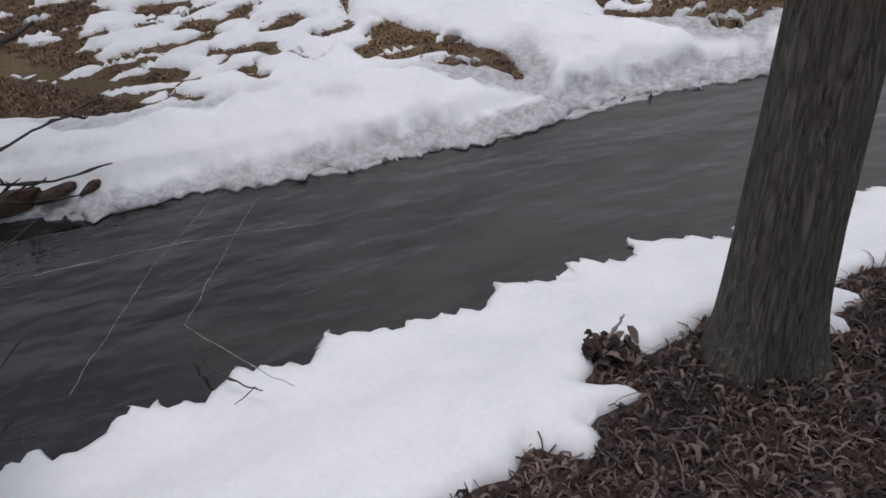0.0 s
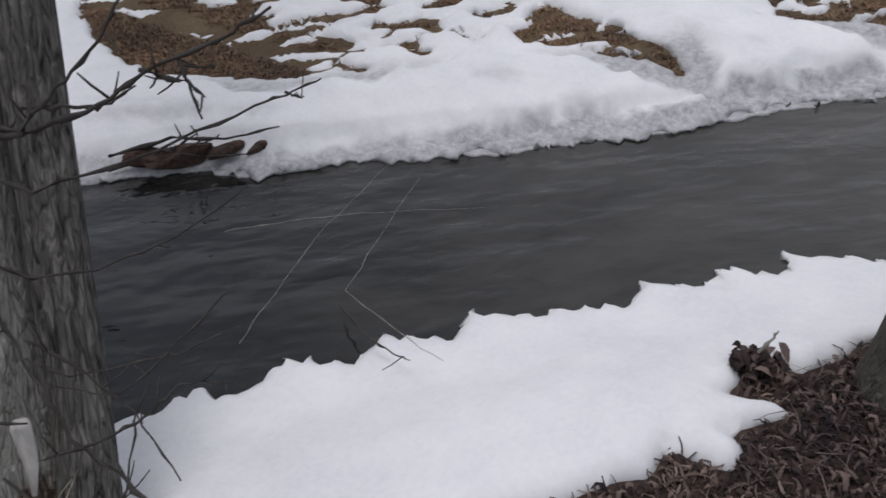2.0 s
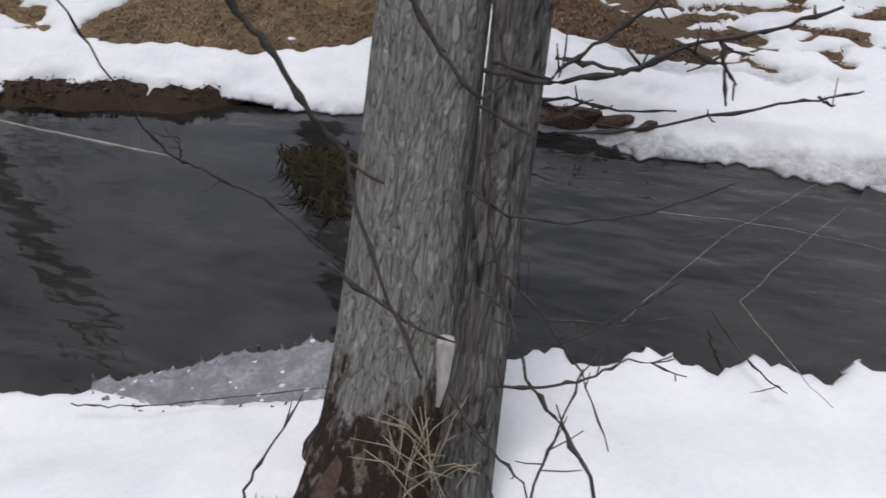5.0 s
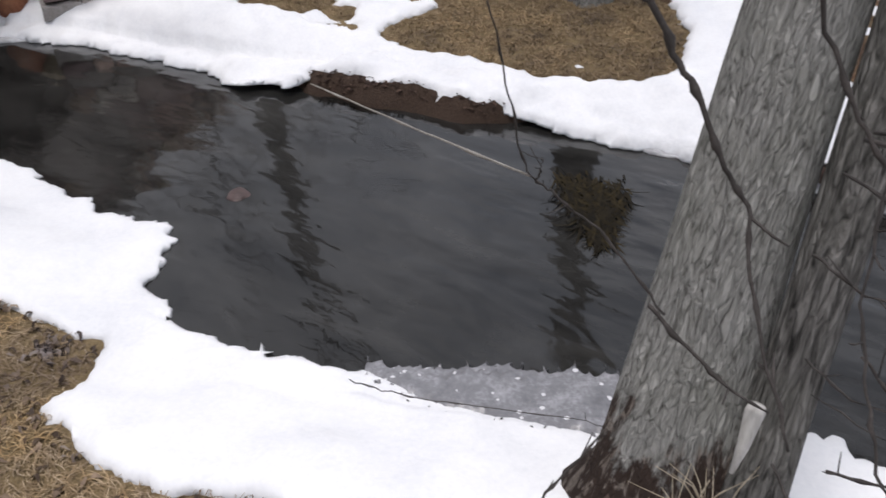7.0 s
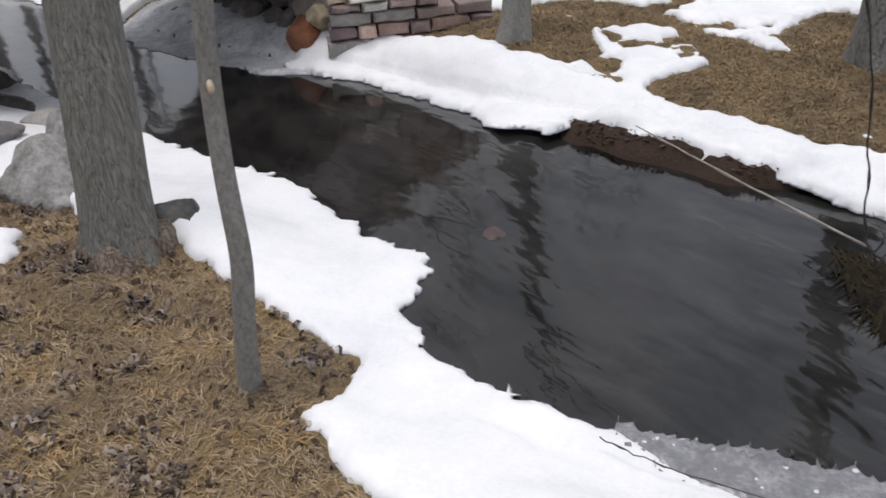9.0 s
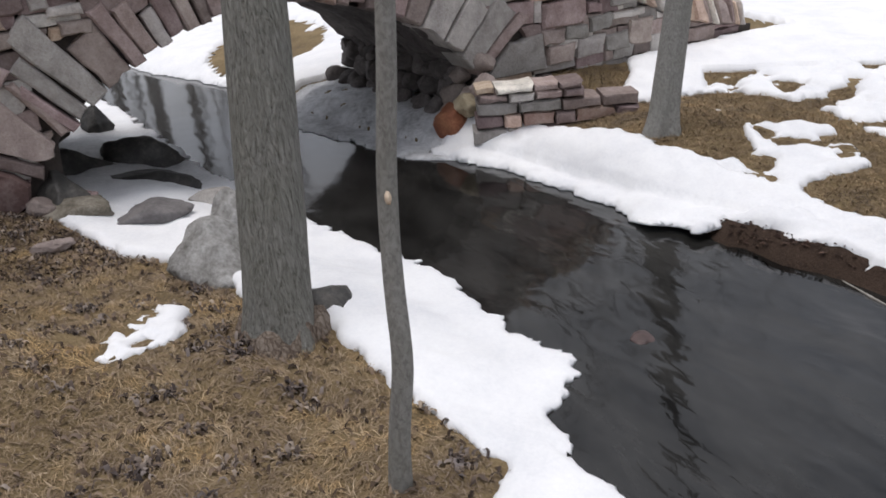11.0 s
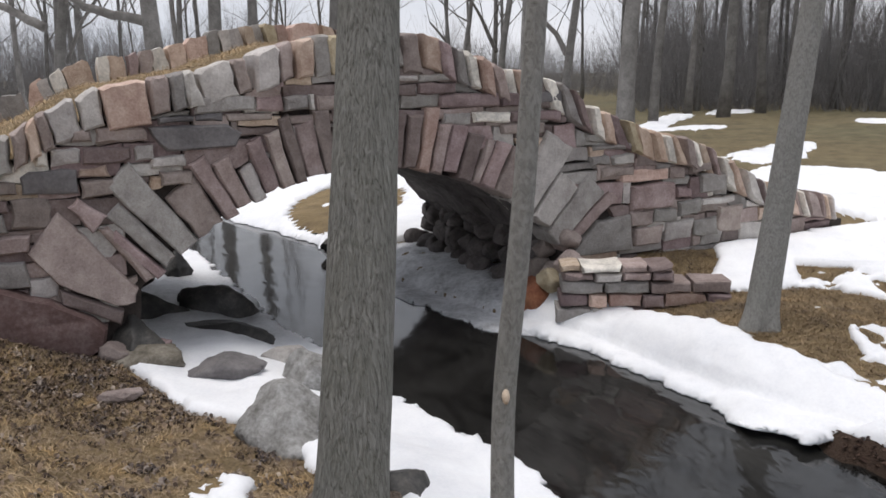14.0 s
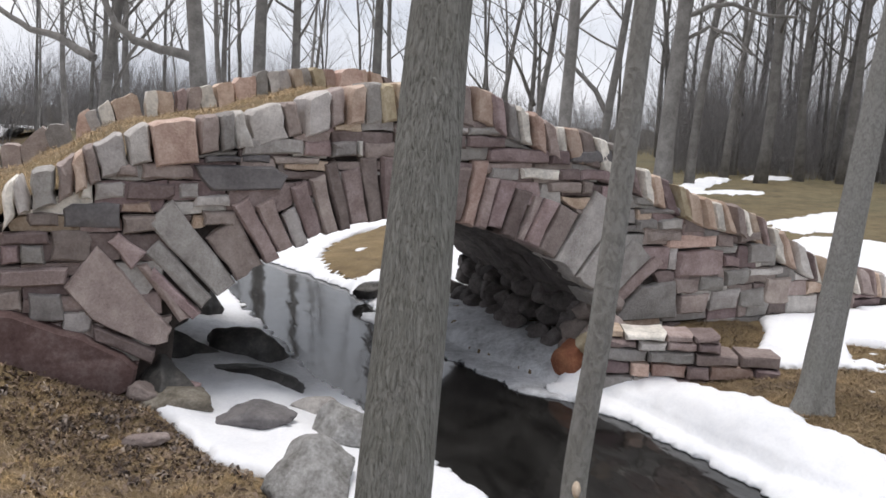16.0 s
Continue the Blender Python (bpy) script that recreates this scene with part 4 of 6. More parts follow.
def shrink(poly, by):
    """Draws an outline in by about the same width all round."""
    n = len(poly)
    cx, cz = sum(p[0] for p in poly) / n, sum(p[1] for p in poly) / n
    sxx = sum((p[0] - cx) ** 2 for p in poly)
    szz = sum((p[1] - cz) ** 2 for p in poly)
    sxz = sum((p[0] - cx) * (p[1] - cz) for p in poly)
    w = 0.5 * math.atan2(2 * sxz, sxx - szz)
    c, k = math.cos(w), math.sin(w)
    local = [((p[0] - cx) * c + (p[1] - cz) * k, -(p[0] - cx) * k + (p[1] - cz) * c) for p in poly]
    fu = max(0.3, 1 - by / max(max(abs(u) for u, v in local), 1e-4))
    fv = max(0.3, 1 - by / max(max(abs(v) for u, v in local), 1e-4))
    return [(cx + u * fu * c - v * fv * k, cz + u * fu * k + v * fv * c) for u, v in local]


def stone_bm(poly, proud, depth, rng, place, joint=0.0055, edge=0.016):
    """One facing stone: its outline roughened, a rounded arris, an uneven face."""
    fine = []
    for a, b in zip(poly, poly[1:] + poly[:1]):
        l = math.hypot(b[0] - a[0], b[1] - a[1])
        n = 1 if l < 0.07 else (2 if l < 0.22 else 3)
        for k in range(n):
            w = k / n
            j = min(0.012, l * 0.06)
            fine.append((a[0] + (b[0] - a[0]) * w + rng.uniform(-j, j), a[1] + (b[1] - a[1]) * w + rng.uniform(-j, j)))
    tx, tz = rng.uniform(-0.05, 0.05), rng.uniform(-0.05, 0.05)
    cx, cz = sum(p[0] for p in fine) / len(fine), sum(p[1] for p in fine) / len(fine)
    bm = bmesh.new()
    rings = []
    for by, d in ((joint + 0.004, depth), (joint, 0.012), (joint + edge * 0.4, -proud * 0.65), (joint + edge * 1.3, -proud)):
        ring = []
        for p in shrink(fine, by):
            dd = d if d > 0.1 else d + (p[0] - cx) * tx + (p[1] - cz) * tz + (rng.uniform(-0.006, 0.006) if d < 0 else 0)
            ring.append(bm.verts.new(place(p[0], dd, p[1])))
        rings.append(ring)
    mid = bm.verts.new(place(cx + rng.uniform(-0.02, 0.02), -proud - rng.uniform(-0.004, 0.012), cz))
    n = len(fine)
    for r0, r1 in zip(rings[:-1], rings[1:]):
        for k in range(n):
            bm.faces.new((r0[k], r0[(k + 1) % n], r1[(k + 1) % n], r1[k]))
    bm.faces.new(rings[0])
    for k in range(n):
        bm.faces.new((rings[-1][k], rings[-1][(k + 1) % n], mid))
    bmesh.ops.recalc_face_normals(bm, faces=bm.faces)
    return bm


def pick(rng, table):
    r = rng.random() * sum(w for _, w in table)
    for m, w in table:
        r -= w
        if r <= 0:
            return m
    return table[0][0]


FACE_MIX = [(M_RED, 46), (M_STONE, 24), (M_BROWN, 22), (M_TAN, 5), (M_PALE, 2)]
TOP_MIX = [(M_TAN, 34), (M_STONE, 22), (M_PALE, 15), (M_RED, 15), (M_BROWN, 12), (M_OCHRE, 2)]


def coping_low(s):
    return coping_top(s) - 0.29


def bridge_core():
    """The fill behind the facing stones: a wall with the arched opening."""
    bm = bmesh.new()
    S = np.linspace(-5.6, 5.6, 113)
    d0, d1 = 0.06, B_W - 0.06
    rows = []
    for s in S:
        low = ARCH_Z + math.sqrt(ARCH_R ** 2 - s * s) + 0.06 if abs(s) < 1.9 else -0.3
        t = max(coping_low(s) + 0.03, low + 0.02)
        rows.append([bm.verts.new(at_bridge(s, d, z)) for d, z in ((d0, low), (d0, t), (d1, t), (d1, low))])
    for a, b in zip(rows[:-1], rows[1:]):
        for k in range(4):
            bm.faces.new((a[k], b[k], b[(k + 1) % 4], a[(k + 1) % 4]))
    bm.faces.new(rows[0][::-1])
    bm.faces.new(rows[-1])
    bmesh.ops.recalc_face_normals(bm, faces=bm.faces)
    return bm


def bridge_vault():
    """The rough underside of the arch and its inner walls."""
    bm = bmesh.new()
    rows = []
    for i in range(61):
        th = radians(-58 + 116 * i / 60)
        row = []
        for j in range(31):
            d = 0.1 + (B_W - 0.2) * j / 30
            n = noise.noise(Vector((th * 7, d * 4.5, 3)))
            m = noise.noise(Vector((th * 19, d * 12, 8)))
            r = ARCH_R + 0.02 - 0.06 * n - 0.03 * m
            row.append(bm.verts.new(at_bridge(r * math.sin(th), d, ARCH_Z + r * math.cos(th))))
        rows.append(row)
    for a, b in zip(rows[:-1], rows[1:]):
        for k in range(30):
            bm.faces.new((a[k], a[k + 1], b[k + 1], b[k]))
    return bm


bridge = thing("stone_footbridge", "arched dry-stone footbridge of red and grey sandstone over the stream", "bridge", tuple(B_O))
part("core", bridge_core(), M_MORTAR, bridge, "dark earth-filled core between the stones", smooth=False)
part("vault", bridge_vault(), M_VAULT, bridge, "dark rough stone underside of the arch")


def deck_height(s, d):
    return coping_low(s) + 0.13 + 0.22 * d / B_W + 0.05 * noise.noise(Vector((s * 2, d * 2, 5))) + 0.02 * noise.noise(Vector((s * 7, d * 7, 9))) - 0.05 * abs(d - B_W / 2)


def bridge_deck():
    bm = bmesh.new()
    rows = []
    for i in range(141):
        s = -6.2 + 11.0 * i / 140
        rows.append([bm.verts.new(at_bridge(s, d, deck_height(s, d))) for d in np.linspace(0.25, B_W - 0.25, 21)])
    for a, b in zip(rows[:-1], rows[1:]):
        for k in range(20):
            bm.faces.new((a[k], b[k], b[k + 1], a[k + 1]))
    bmesh.ops.recalc_face_normals(bm, faces=bm.faces)
    return bm


part("deck", bridge_deck(), M_TURF, bridge, "path of straw-brown dead grass over the bridge")


# the arch ring: from and to (degrees), length, stone
RING = [(-45.5, -43.1, 0.48, M_RED), (-43.1, -40.1, 0.58, M_STONE), (-40.1, -35.4, 0.76, M_STONE), (-35.4, -29.8, 0.41, M_BROWN), (-29.8, -26.9, 0.52, M_RED), (-26.9, -23.7, 0.41, M_RED),
        (-23.7, -21.0, 0.31, M_STONE), (-21.0, -18.0, 0.42, M_RED), (-18.0, -15.1, 0.46, M_BROWN), (-15.1, -12.8, 0.54, M_RED), (-12.8, -9.4, 0.45, M_RED), (-9.4, -6.4, 0.51, M_BROWN),
        (-6.4, -3.0, 0.5, M_RED), (-3.0, 0.2, 0.48, M_BROWN), (0.2, 3.4, 0.5, M_RED), (3.4, 6.5, 0.46, M_RED), (6.5, 9.4, 0.46, M_RED), (9.4, 12.4, 0.56, M_TAN), (12.4, 14.9, 0.45, M_RED),
        (14.9, 18.5, 0.43, M_RED), (18.5, 22.0, 0.43, M_RED), (22.0, 24.2, 0.42, M_BROWN), (24.2, 27.6, 0.44, M_RED), (27.6, 32.2, 0.46, M_BROWN), (32.2, 38.6, 0.74, M_STONE), (38.6, 43.8, 0.5, M_STONE),
        (43.8, 48.9, 0.68, M_STONE), (48.9, 51.6, 0.74, M_RED)]
SLABS = [([(-2.52, 1.07), (-2.36, 0.83), (-1.98, 0.62), (-1.85, 0.63), (-1.83, 0.74), (-2.3, 1.36)], M_BROWN), ([(-2.24, 1.36), (-2.09, 1.16), (-1.98, 1.29), (-2.16, 1.43)], M_RED),
         ([(-2.06, 1.19), (-1.78, 0.76), (-1.7, 0.81), (-1.99, 1.22)], M_RED), ([(-2.34, 0.8), (-2.36, 0.69), (-1.96, 0.47), (-1.92, 0.59)], M_RED),
         ([(-1.56, 1.69), (-1.06, 1.71), (-1.0, 1.82), (-1.1, 1.89), (-1.68, 1.89)], M_SLATE), ([(1.9, 0.56), (2.6, 0.53), (2.58, 0.89), (2.2, 0.86)], M_STONE)]
# stones set in short level runs: bottom, height, start along the face, then stone and length in centimetres
KINDS = {"s": M_STONE, "r": M_RED, "b": M_BROWN, "k": M_SLATE, "t": M_TAN, "p": M_PALE, "o": M_OCHRE}
RUNS_LEFT = [(1.96, 0.125, -1.34, "s45 r21 s18 s7 b25"), (1.9, 0.065, -1.6, "k26 k21 b35"), (1.78, 0.12, -2.17, "b15 b35"), (1.645, 0.13, -2.4, "p9 s20 r33 s14"), (1.55, 0.08, -2.14, "t20"),
             (1.46, 0.17, -2.51, "k36"), (1.46, 0.11, -2.72, "b21"), (1.425, 0.125, -2.13, "b26"), (1.58, 0.1, -1.67, "s26"), (1.455, 0.12, -1.62, "b25"), (1.35, 0.095, -3.2, "r33 r28"),
             (1.22, 0.13, -3.05, "s17 r12 s15"), (1.23, 0.215, -2.59, "b26"), (1.07, 0.14, -3.3, "r40 r42"), (0.9, 0.15, -3.05, "b28"), (0.83, 0.2, -2.74, "s23"), (0.74, 0.15, -2.53, "s19")]
RUNS_RIGHT = [(2.16, 0.07, 0.2, "s22 s31"), (2.05, 0.1, 0.2, "r20 r36"), (1.94, 0.125, 0.6, "r57 r20 k42"), (1.8, 0.1, 0.63, "s27 p38 r20 r31"), (1.69, 0.11, 1.16, "b33 b14"), (1.585, 0.1, 2.05, "s22"),
              (1.5, 0.07, 2.13, "s44"), (1.37, 0.11, 2.1, "s24 s28"), (1.33, 0.17, 2.63, "b24"), (1.245, 0.12, 2.23, "b39"), (1.19, 0.125, 2.47, "t55 b23"), (1.24, 0.1, 3.28, "b29"), (0.92, 0.255, 2.59, "r52"),
              (1.0, 0.11, 3.12, "r21"), (1.01, 0.21, 3.42, "s35"), (0.89, 0.09, 3.44, "s46"), (0.82, 0.17, 3.17, "s28"), (0.77, 0.145, 2.57, "b30 s30"), (0.57, 0.19, 2.63, "b35"), (0.585, 0.2, 3.01, "s35 s33"), (0.6, 0.28, 3.69, "b32")]
# upright coping stones: width, height in centimetres, stone
COPES_LEFT = "9/27/p 8/24/s 15/25/s 11/24/b 9/22/t 8/21/b 18/19/s 15/20/s 30/33/t 14/26/b 12/27/s 12/20/s 24/22/s 11/26/b 20/31/s 12/29/b 15/30/t 13/31/s 12/32/o"
COPES_RIGHT = "17/34/b 17/28/t 13/30/r 12/29/s 12/28/p 13/27/t 14/25/r 10/21/p 15/23/t 16/20/b 15/24/p 16/26/s 14/25/r 12/25/p 13/24/t 17/24/r 12/22/o 17/24/t 13/24/t 14/22/p 12/24/t 14/22/b 12/23/p 13/22/t 12/20/r 14/21/p 15/20/t"


def runs():
    for z, h, at, text in RUNS_LEFT + RUNS_RIGHT:
        for word in text.split():
            w = int(word[1:]) / 100
            yield [(at, z), (at + w, z), (at + w, z + h), (at, z + h)], KINDS[word[0]]
            at += w


def behind_slab(s, z):
    """How far a place lies inside the nearest slab's outline."""
    return max(float(poly_distance(np.array([s]), np.array([z]), slab)[0]) for slab, _ in SLABS + list(runs()))


def build_facing():
    rng = random.Random(7)
    place = lambda s, d, z: at_bridge(s, d, z)
    # arch ring
    ring = []
    for a, b, ln, m in RING:
        ring.append((radians(a), radians(b), ln))
        a, b, r0 = radians(a), radians(b), ARCH_R + rng.uniform(-0.02, 0.02)
        poly = [(r * math.sin(t), ARCH_Z + r * math.cos(t)) for t, r in ((a, r0), (b, r0), (b, r0 + ln), (a, r0 + ln * rng.uniform(0.93, 1.0)))]
        part("stone", stone_bm(poly, rng.uniform(0.035, 0.07), 0.35, rng, place), m, bridge, smooth="crisp")
    # large slabs set among the courses
    for poly, m in SLABS:
        part("stone", stone_bm(poly, rng.uniform(0.05, 0.065), 0.3, rng, place), m, bridge, smooth="crisp")
    for poly, m in runs():
        poly = [(p[0] + rng.uniform(-0.012, 0.012), p[1] + rng.uniform(-0.01, 0.01)) for p in poly]
        if rng.random() < 0.4:
            k = rng.randrange(4)
            a, b = poly[k], poly[(k + 1) % 4]
            poly.insert(k + 1, (a[0] * 0.8 + b[0] * 0.2, a[1] * 0.8 + b[1] * 0.2))
            c = poly[k - 1]
            poly[k] = (a[0] * 0.85 + c[0] * 0.15, a[1] * 0.85 + c[1] * 0.15)
        part("stone", stone_bm(poly, rng.uniform(0.03, 0.06), 0.3, rng, place), m, bridge, smooth="crisp")
    # level courses
    z = 0.12
    while z < 2.4:
        h = rng.choice((0.11, 0.13, 0.15, 0.17, 0.2, 0.23))
        s = -4.7 + rng.uniform(0, 0.3)
        while s < 5.2:
            l = rng.uniform(0.17, 0.48) * (1.15 if h > 0.12 else 1.0)
            j = lambda: rng.uniform(-0.014, 0.014)
            whole = [(s + j(), z + j()), (s + l + j(), z + j()), (s + l + j(), z + h + j()), (s + j(), z + h + j())]
            cs, cz = s + l / 2, z + h / 2
            s += l
            pieces = [whole]
            if h > 0.15 and rng.random() < 0.36:
                f, g = rng.uniform(0.35, 0.65), rng.uniform(0.35, 0.65)
                a, b = (whole[0][0], whole[0][1] + h * f), (whole[1][0], whole[1][1] + h * g)
                pieces = [[whole[0], whole[1], b, a], [a, b, whole[2], whole[3]]]
            elif l > 0.3 and rng.random() < 0.3:
                f = rng.uniform(0.6, 0.8)
                a, b = (whole[0][0] + l * f, whole[0][1]), (whole[0][0] + l * f + j(), whole[3][1])
                pieces = [[whole[0], a, b, whole[3]], [a, whole[1], whole[2], b]]
            ang = math.atan2(cs, cz - ARCH_Z)
            reach = [ln for a, b, ln in ring if a - 0.05 < ang < b + 0.05]
            lim = ARCH_R + (sum(reach) / len(reach) - 0.13 if reach else 0.1)
            low, hi = coping_low(cs - 0.15), coping_low(cs + 0.15)
            slope = (hi - low) / 0.3
            for poly in pieces:
                if abs(cs) < 3.3 and abs(ang) < radians(62):
                    poly = cut(poly, -math.sin(ang), -math.cos(ang), -(lim + ARCH_Z * math.cos(ang)))
                poly = cut(poly, -slope, 1, (low + hi) / 2 - slope * cs + 0.02) if len(poly) > 2 else poly
                if len(poly) < 3 or z + h < (0.35 if cs < 0 else 0.45):
                    continue
                if area(poly) < 0.004:
                    continue
                mid = (sum(p[0] for p in poly) / len(poly), sum(p[1] for p in poly) / len(poly))
                inside = behind_slab(*mid)
                if inside > 0.03 and min(behind_slab(*p) for p in poly) > 0.012:
                    continue
                part("stone", stone_bm(poly, rng.uniform(0.0, 0.045) if inside < -0.3 else rng.uniform(0.0, 0.015), 0.25, rng, place), pick(rng, FACE_MIX), bridge, smooth="crisp")
        z += h
    # upright coping stones, front and back
    def cope(s, w, h, m, pl):
        lean = -0.03 - 0.07 * float(step(0.4, 1.3, s)) + rng.uniform(-0.04, 0.04)
        z0, z1 = coping_top(s) - max(h, 0.28), coping_top(s + w) - max(h, 0.28)
        tops = [coping_top(s + lean) - rng.uniform(0.01, 0.05), coping_top(s + w * 0.2 + lean) + rng.uniform(-0.02, 0.01), coping_top(s + w * 0.8 + lean) + rng.uniform(-0.02, 0.01), coping_top(s + w + lean) - rng.uniform(0.01, 0.05)]
        poly = [(s, z0), (s + w, z1), (s + w + lean, tops[3]), (s + w * 0.82 + lean, tops[2]), (s + w * 0.18 + lean, tops[1]), (s + lean, tops[0])]
        part("coping_stone", stone_bm(poly, rng.uniform(0.03, 0.1), rng.uniform(0.28, 0.4), rng, pl, edge=0.02), m, bridge, smooth="crisp")

    rear = lambda s, d, z: at_bridge(s, B_W - d, z + 0.22)
    for pl, spans in ((place, ((-4.9, -2.9), (-0.16, 0.28), (4.1, 5.4))), (rear, ((-4.9, 5.4), ))):
        for s, end in spans:
            while s < end:
                w = min(rng.choice((0.1, 0.12, 0.14, 0.17, 0.21, 0.25) if s < 0.3 else (0.08, 0.1, 0.12, 0.14, 0.18)), max(0.07, end - s))
                cope(s, w, rng.uniform(0.2, 0.31) * (0.8 if abs(s) > 3 else 1), pick(rng, TOP_MIX), pl)
                s += w
    for s, text in ((-2.86, COPES_LEFT), (0.3, COPES_RIGHT)):
        for word in text.split():
            w, h, m = word.split("/")
            cope(s, int(w) / 100, int(h) / 100, KINDS[m], place)
            s += int(w) / 100


build_facing()


# ------------------------------------------------------------------ rocks
def rock(name, label, at, size, mat, seed, turn=0.0, cuts=9, detail=4, parent=None):
    """A boulder: a ball cut by a few planes, roughened, and sunk a little into its ground."""
    rng = random.Random(seed)
    bm = bmesh.new()
    bmesh.ops.create_icosphere(bm, subdivisions=detail, radius=1)
    planes = [(Vector((rng.uniform(-1, 1), rng.uniform(-1, 1), rng.uniform(-0.2, 1))).normalized(), rng.uniform(0.5, 0.8)) for _ in range(cuts)]
    for v in bm.verts:
        p = v.co.copy()
        for n, off in planes:
            k = p.dot(n) - off
            if k > 0:
                p -= n * k * 0.98
        p *= 1 + 0.13 * noise.noise(p * 2.3 + Vector((seed, 0, 0))) + 0.05 * noise.noise(p * 6 + Vector((0, seed, 0))) + 0.022 * noise.noise(p * 15 + Vector((seed, seed, 0)))
        v.co = p
    bmesh.ops.transform(bm, matrix=Matrix.Rotation(turn, 4, "Z") @ Matrix.Diagonal((*size, 1)), verts=bm.verts)
    bmesh.ops.translate(bm, vec=at, verts=bm.verts)
    if parent:
        return part(name, bm, mat, parent)
    mesh = bpy.data.meshes.new(name)
    bmesh.ops.translate(bm, vec=-Vector(at), verts=bm.verts)
    bm.to_mesh(mesh)
    bm.free()
    ob = link_mesh(name, mesh, mat)
    ob.location = at
    return tagged(ob, label, "rock", "rocks by the bridge")


def leaning_boulder():
    """A broad flat-faced boulder that leans on the bridge's foot."""
    rng = random.Random(6)
    outline = [(-3.55, 0.12), (-2.3, 0.18), (-2.08, 0.34), (-2.04, 0.48), (-2.14, 0.57), (-2.4, 0.74), (-2.84, 0.93), (-3.3, 1.0), (-3.6, 0.7)]
    bm = stone_bm(outline, 0.16, 0.2, rng, at_bridge, edge=0.035)
    bmesh.ops.subdivide_edges(bm, edges=bm.edges, cuts=3, use_grid_fill=True)
    for v in bm.verts:
        v.co += B_N * (0.03 * noise.noise(v.co * 3) + 0.012 * noise.noise(v.co * 9))
    ob = part("boulder", bm, smooth="crisp", mat=material("dull_red_boulder", (0.13, 0.083, 0.076), (0.08, 0.046, 0.042), (0.2, 0.152, 0.143), scale=6, fine=40, rough=0.85, bump=0.6))
    return tagged(ob, "large dull red boulder at the foot of the bridge", "rock", "rocks by the bridge")


leaning_boulder()
rock("boulder", "rounded pale grey boulder half bedded in dead turf", (-4.6, -2.26, 0.19), (0.34, 0.3, 0.26), M_BOULDER, 5, 0.9, cuts=7)
rock("rock", "dark brown rock on the snow behind a tree", (-4.2, -1.3, 0.13), (0.3, 0.16, 0.16), M_DARKROCK, 6, 0.76, cuts=6)
rock("rock", "flat lichen-stained brown rock at the snow's edge", (-5.2, -3.72, 0.27), (0.38, 0.22, 0.13), material("mossy_flat_rock", (0.17, 0.15, 0.12), (0.08, 0.07, 0.05), (0.29, 0.265, 0.22), scale=7, fine=45, rough=0.9, bump=0.7), 8, 2.2, cuts=11)
rock("rock", "flat dark grey rock lying in the snow", (-5.25, -3.1, 0.24), (0.27, 0.16, 0.1), M_SLATE, 9, 2.1, cuts=5)
rock("rock", "pointed grey rock beside the water", (-5.5, -2.55, 0.18), (0.22, 0.17, 0.2), M_BOULDER, 10, 2.1)
rock("rock", "low grey stone just showing through snow", (-5.8, -2.98, 0.17), (0.19, 0.11, 0.08), M_STONE, 11, 2.1)
rock("boulder", "black wet boulder at the stream's edge under the arch", (-6.95, -4.4, -0.04), (0.46, 0.33, 0.46), M_DARKROCK, 12, 2.0, cuts=5)
rock("rock", "long low dark rock in the icy shallows", (-6.22, -3.86, 0.1), (0.6, 0.15, 0.14), M_DARKROCK, 13, 1.5, cuts=5)
rock("rock", "dark rock at the far end of the arch", (-7.95, -5.55, 0.2), (0.22, 0.17, 0.22), M_DARKROCK, 14, 0.3)
# dark rock, enlarged so its colour stands for the shadowed gap beside it
rock("rock", "dark rock filling the shadowed gap under the arch's foot", (-6.36, -4.66, 0.12), (0.44, 0.3, 0.26), M_DARKROCK, 15, 2.2, cuts=5)
rock("rock", "small dark rock in the far snow behind the arch", (-9.75, -4.45, 0.16), (0.3, 0.16, 0.14), M_DARKROCK, 18, 2.2)
rock("rock", "dark rock wedged under the springing of the arch", tuple(at_bridge(-1.86, -0.02, 0.3)), (0.2, 0.2, 0.26), M_DARKROCK, 27, 0.5, cuts=6)
rock("rock", "brown stone below the springing of the arch", tuple(at_bridge(-2.02, -0.12, 0.3)), (0.13, 0.13, 0.12), M_BROWN, 28, 0.5, cuts=6)
rock("rock", "flat reddish rock against the bridge's foot", (-5.35, -4.28, 0.33), (0.3, 0.15, 0.1), M_BROWN, 16, 2.2, cuts=5)
rock("rock", "dull reddish stone just awash in the stream", (-4.3, 0.35, -0.012), (0.1, 0.075, 0.03), M_AWASH, 28, 0.4, cuts=3)
rock("rock", "flat pale stone sunk in the turf", (-4.3, -3.82, 0.29), (0.28, 0.09, 0.05), M_BROWN, 23, 2.2, cuts=4)
rock("rock", "flat tan stone sunk in the turf", (-4.56, -3.42, 0.265), (0.14, 0.08, 0.05), M_BROWN, 24, 2.2, cuts=4)
rock("rock", "small reddish stone fallen by the bridge's foot", (-5.35, -3.72, 0.3), (0.1, 0.08, 0.08), M_RED, 17, 0.2)
rock("boulder", "round rust-red boulder at the water's edge", (-7.76, -1.46, 0.22), (0.23, 0.21, 0.22), M_RUST, 19, 0.2)
rock("boulder", "yellowish boulder wedged above a rust-red one", (-7.74, -1.33, 0.4), (0.17, 0.15, 0.13), M_OCHRE, 20, 0.5)
rock("rock", "pinkish grey stone on top of a yellowish boulder", (-7.8, -1.18, 0.55), (0.17, 0.15, 0.13), M_BROWN, 22, 0.5)
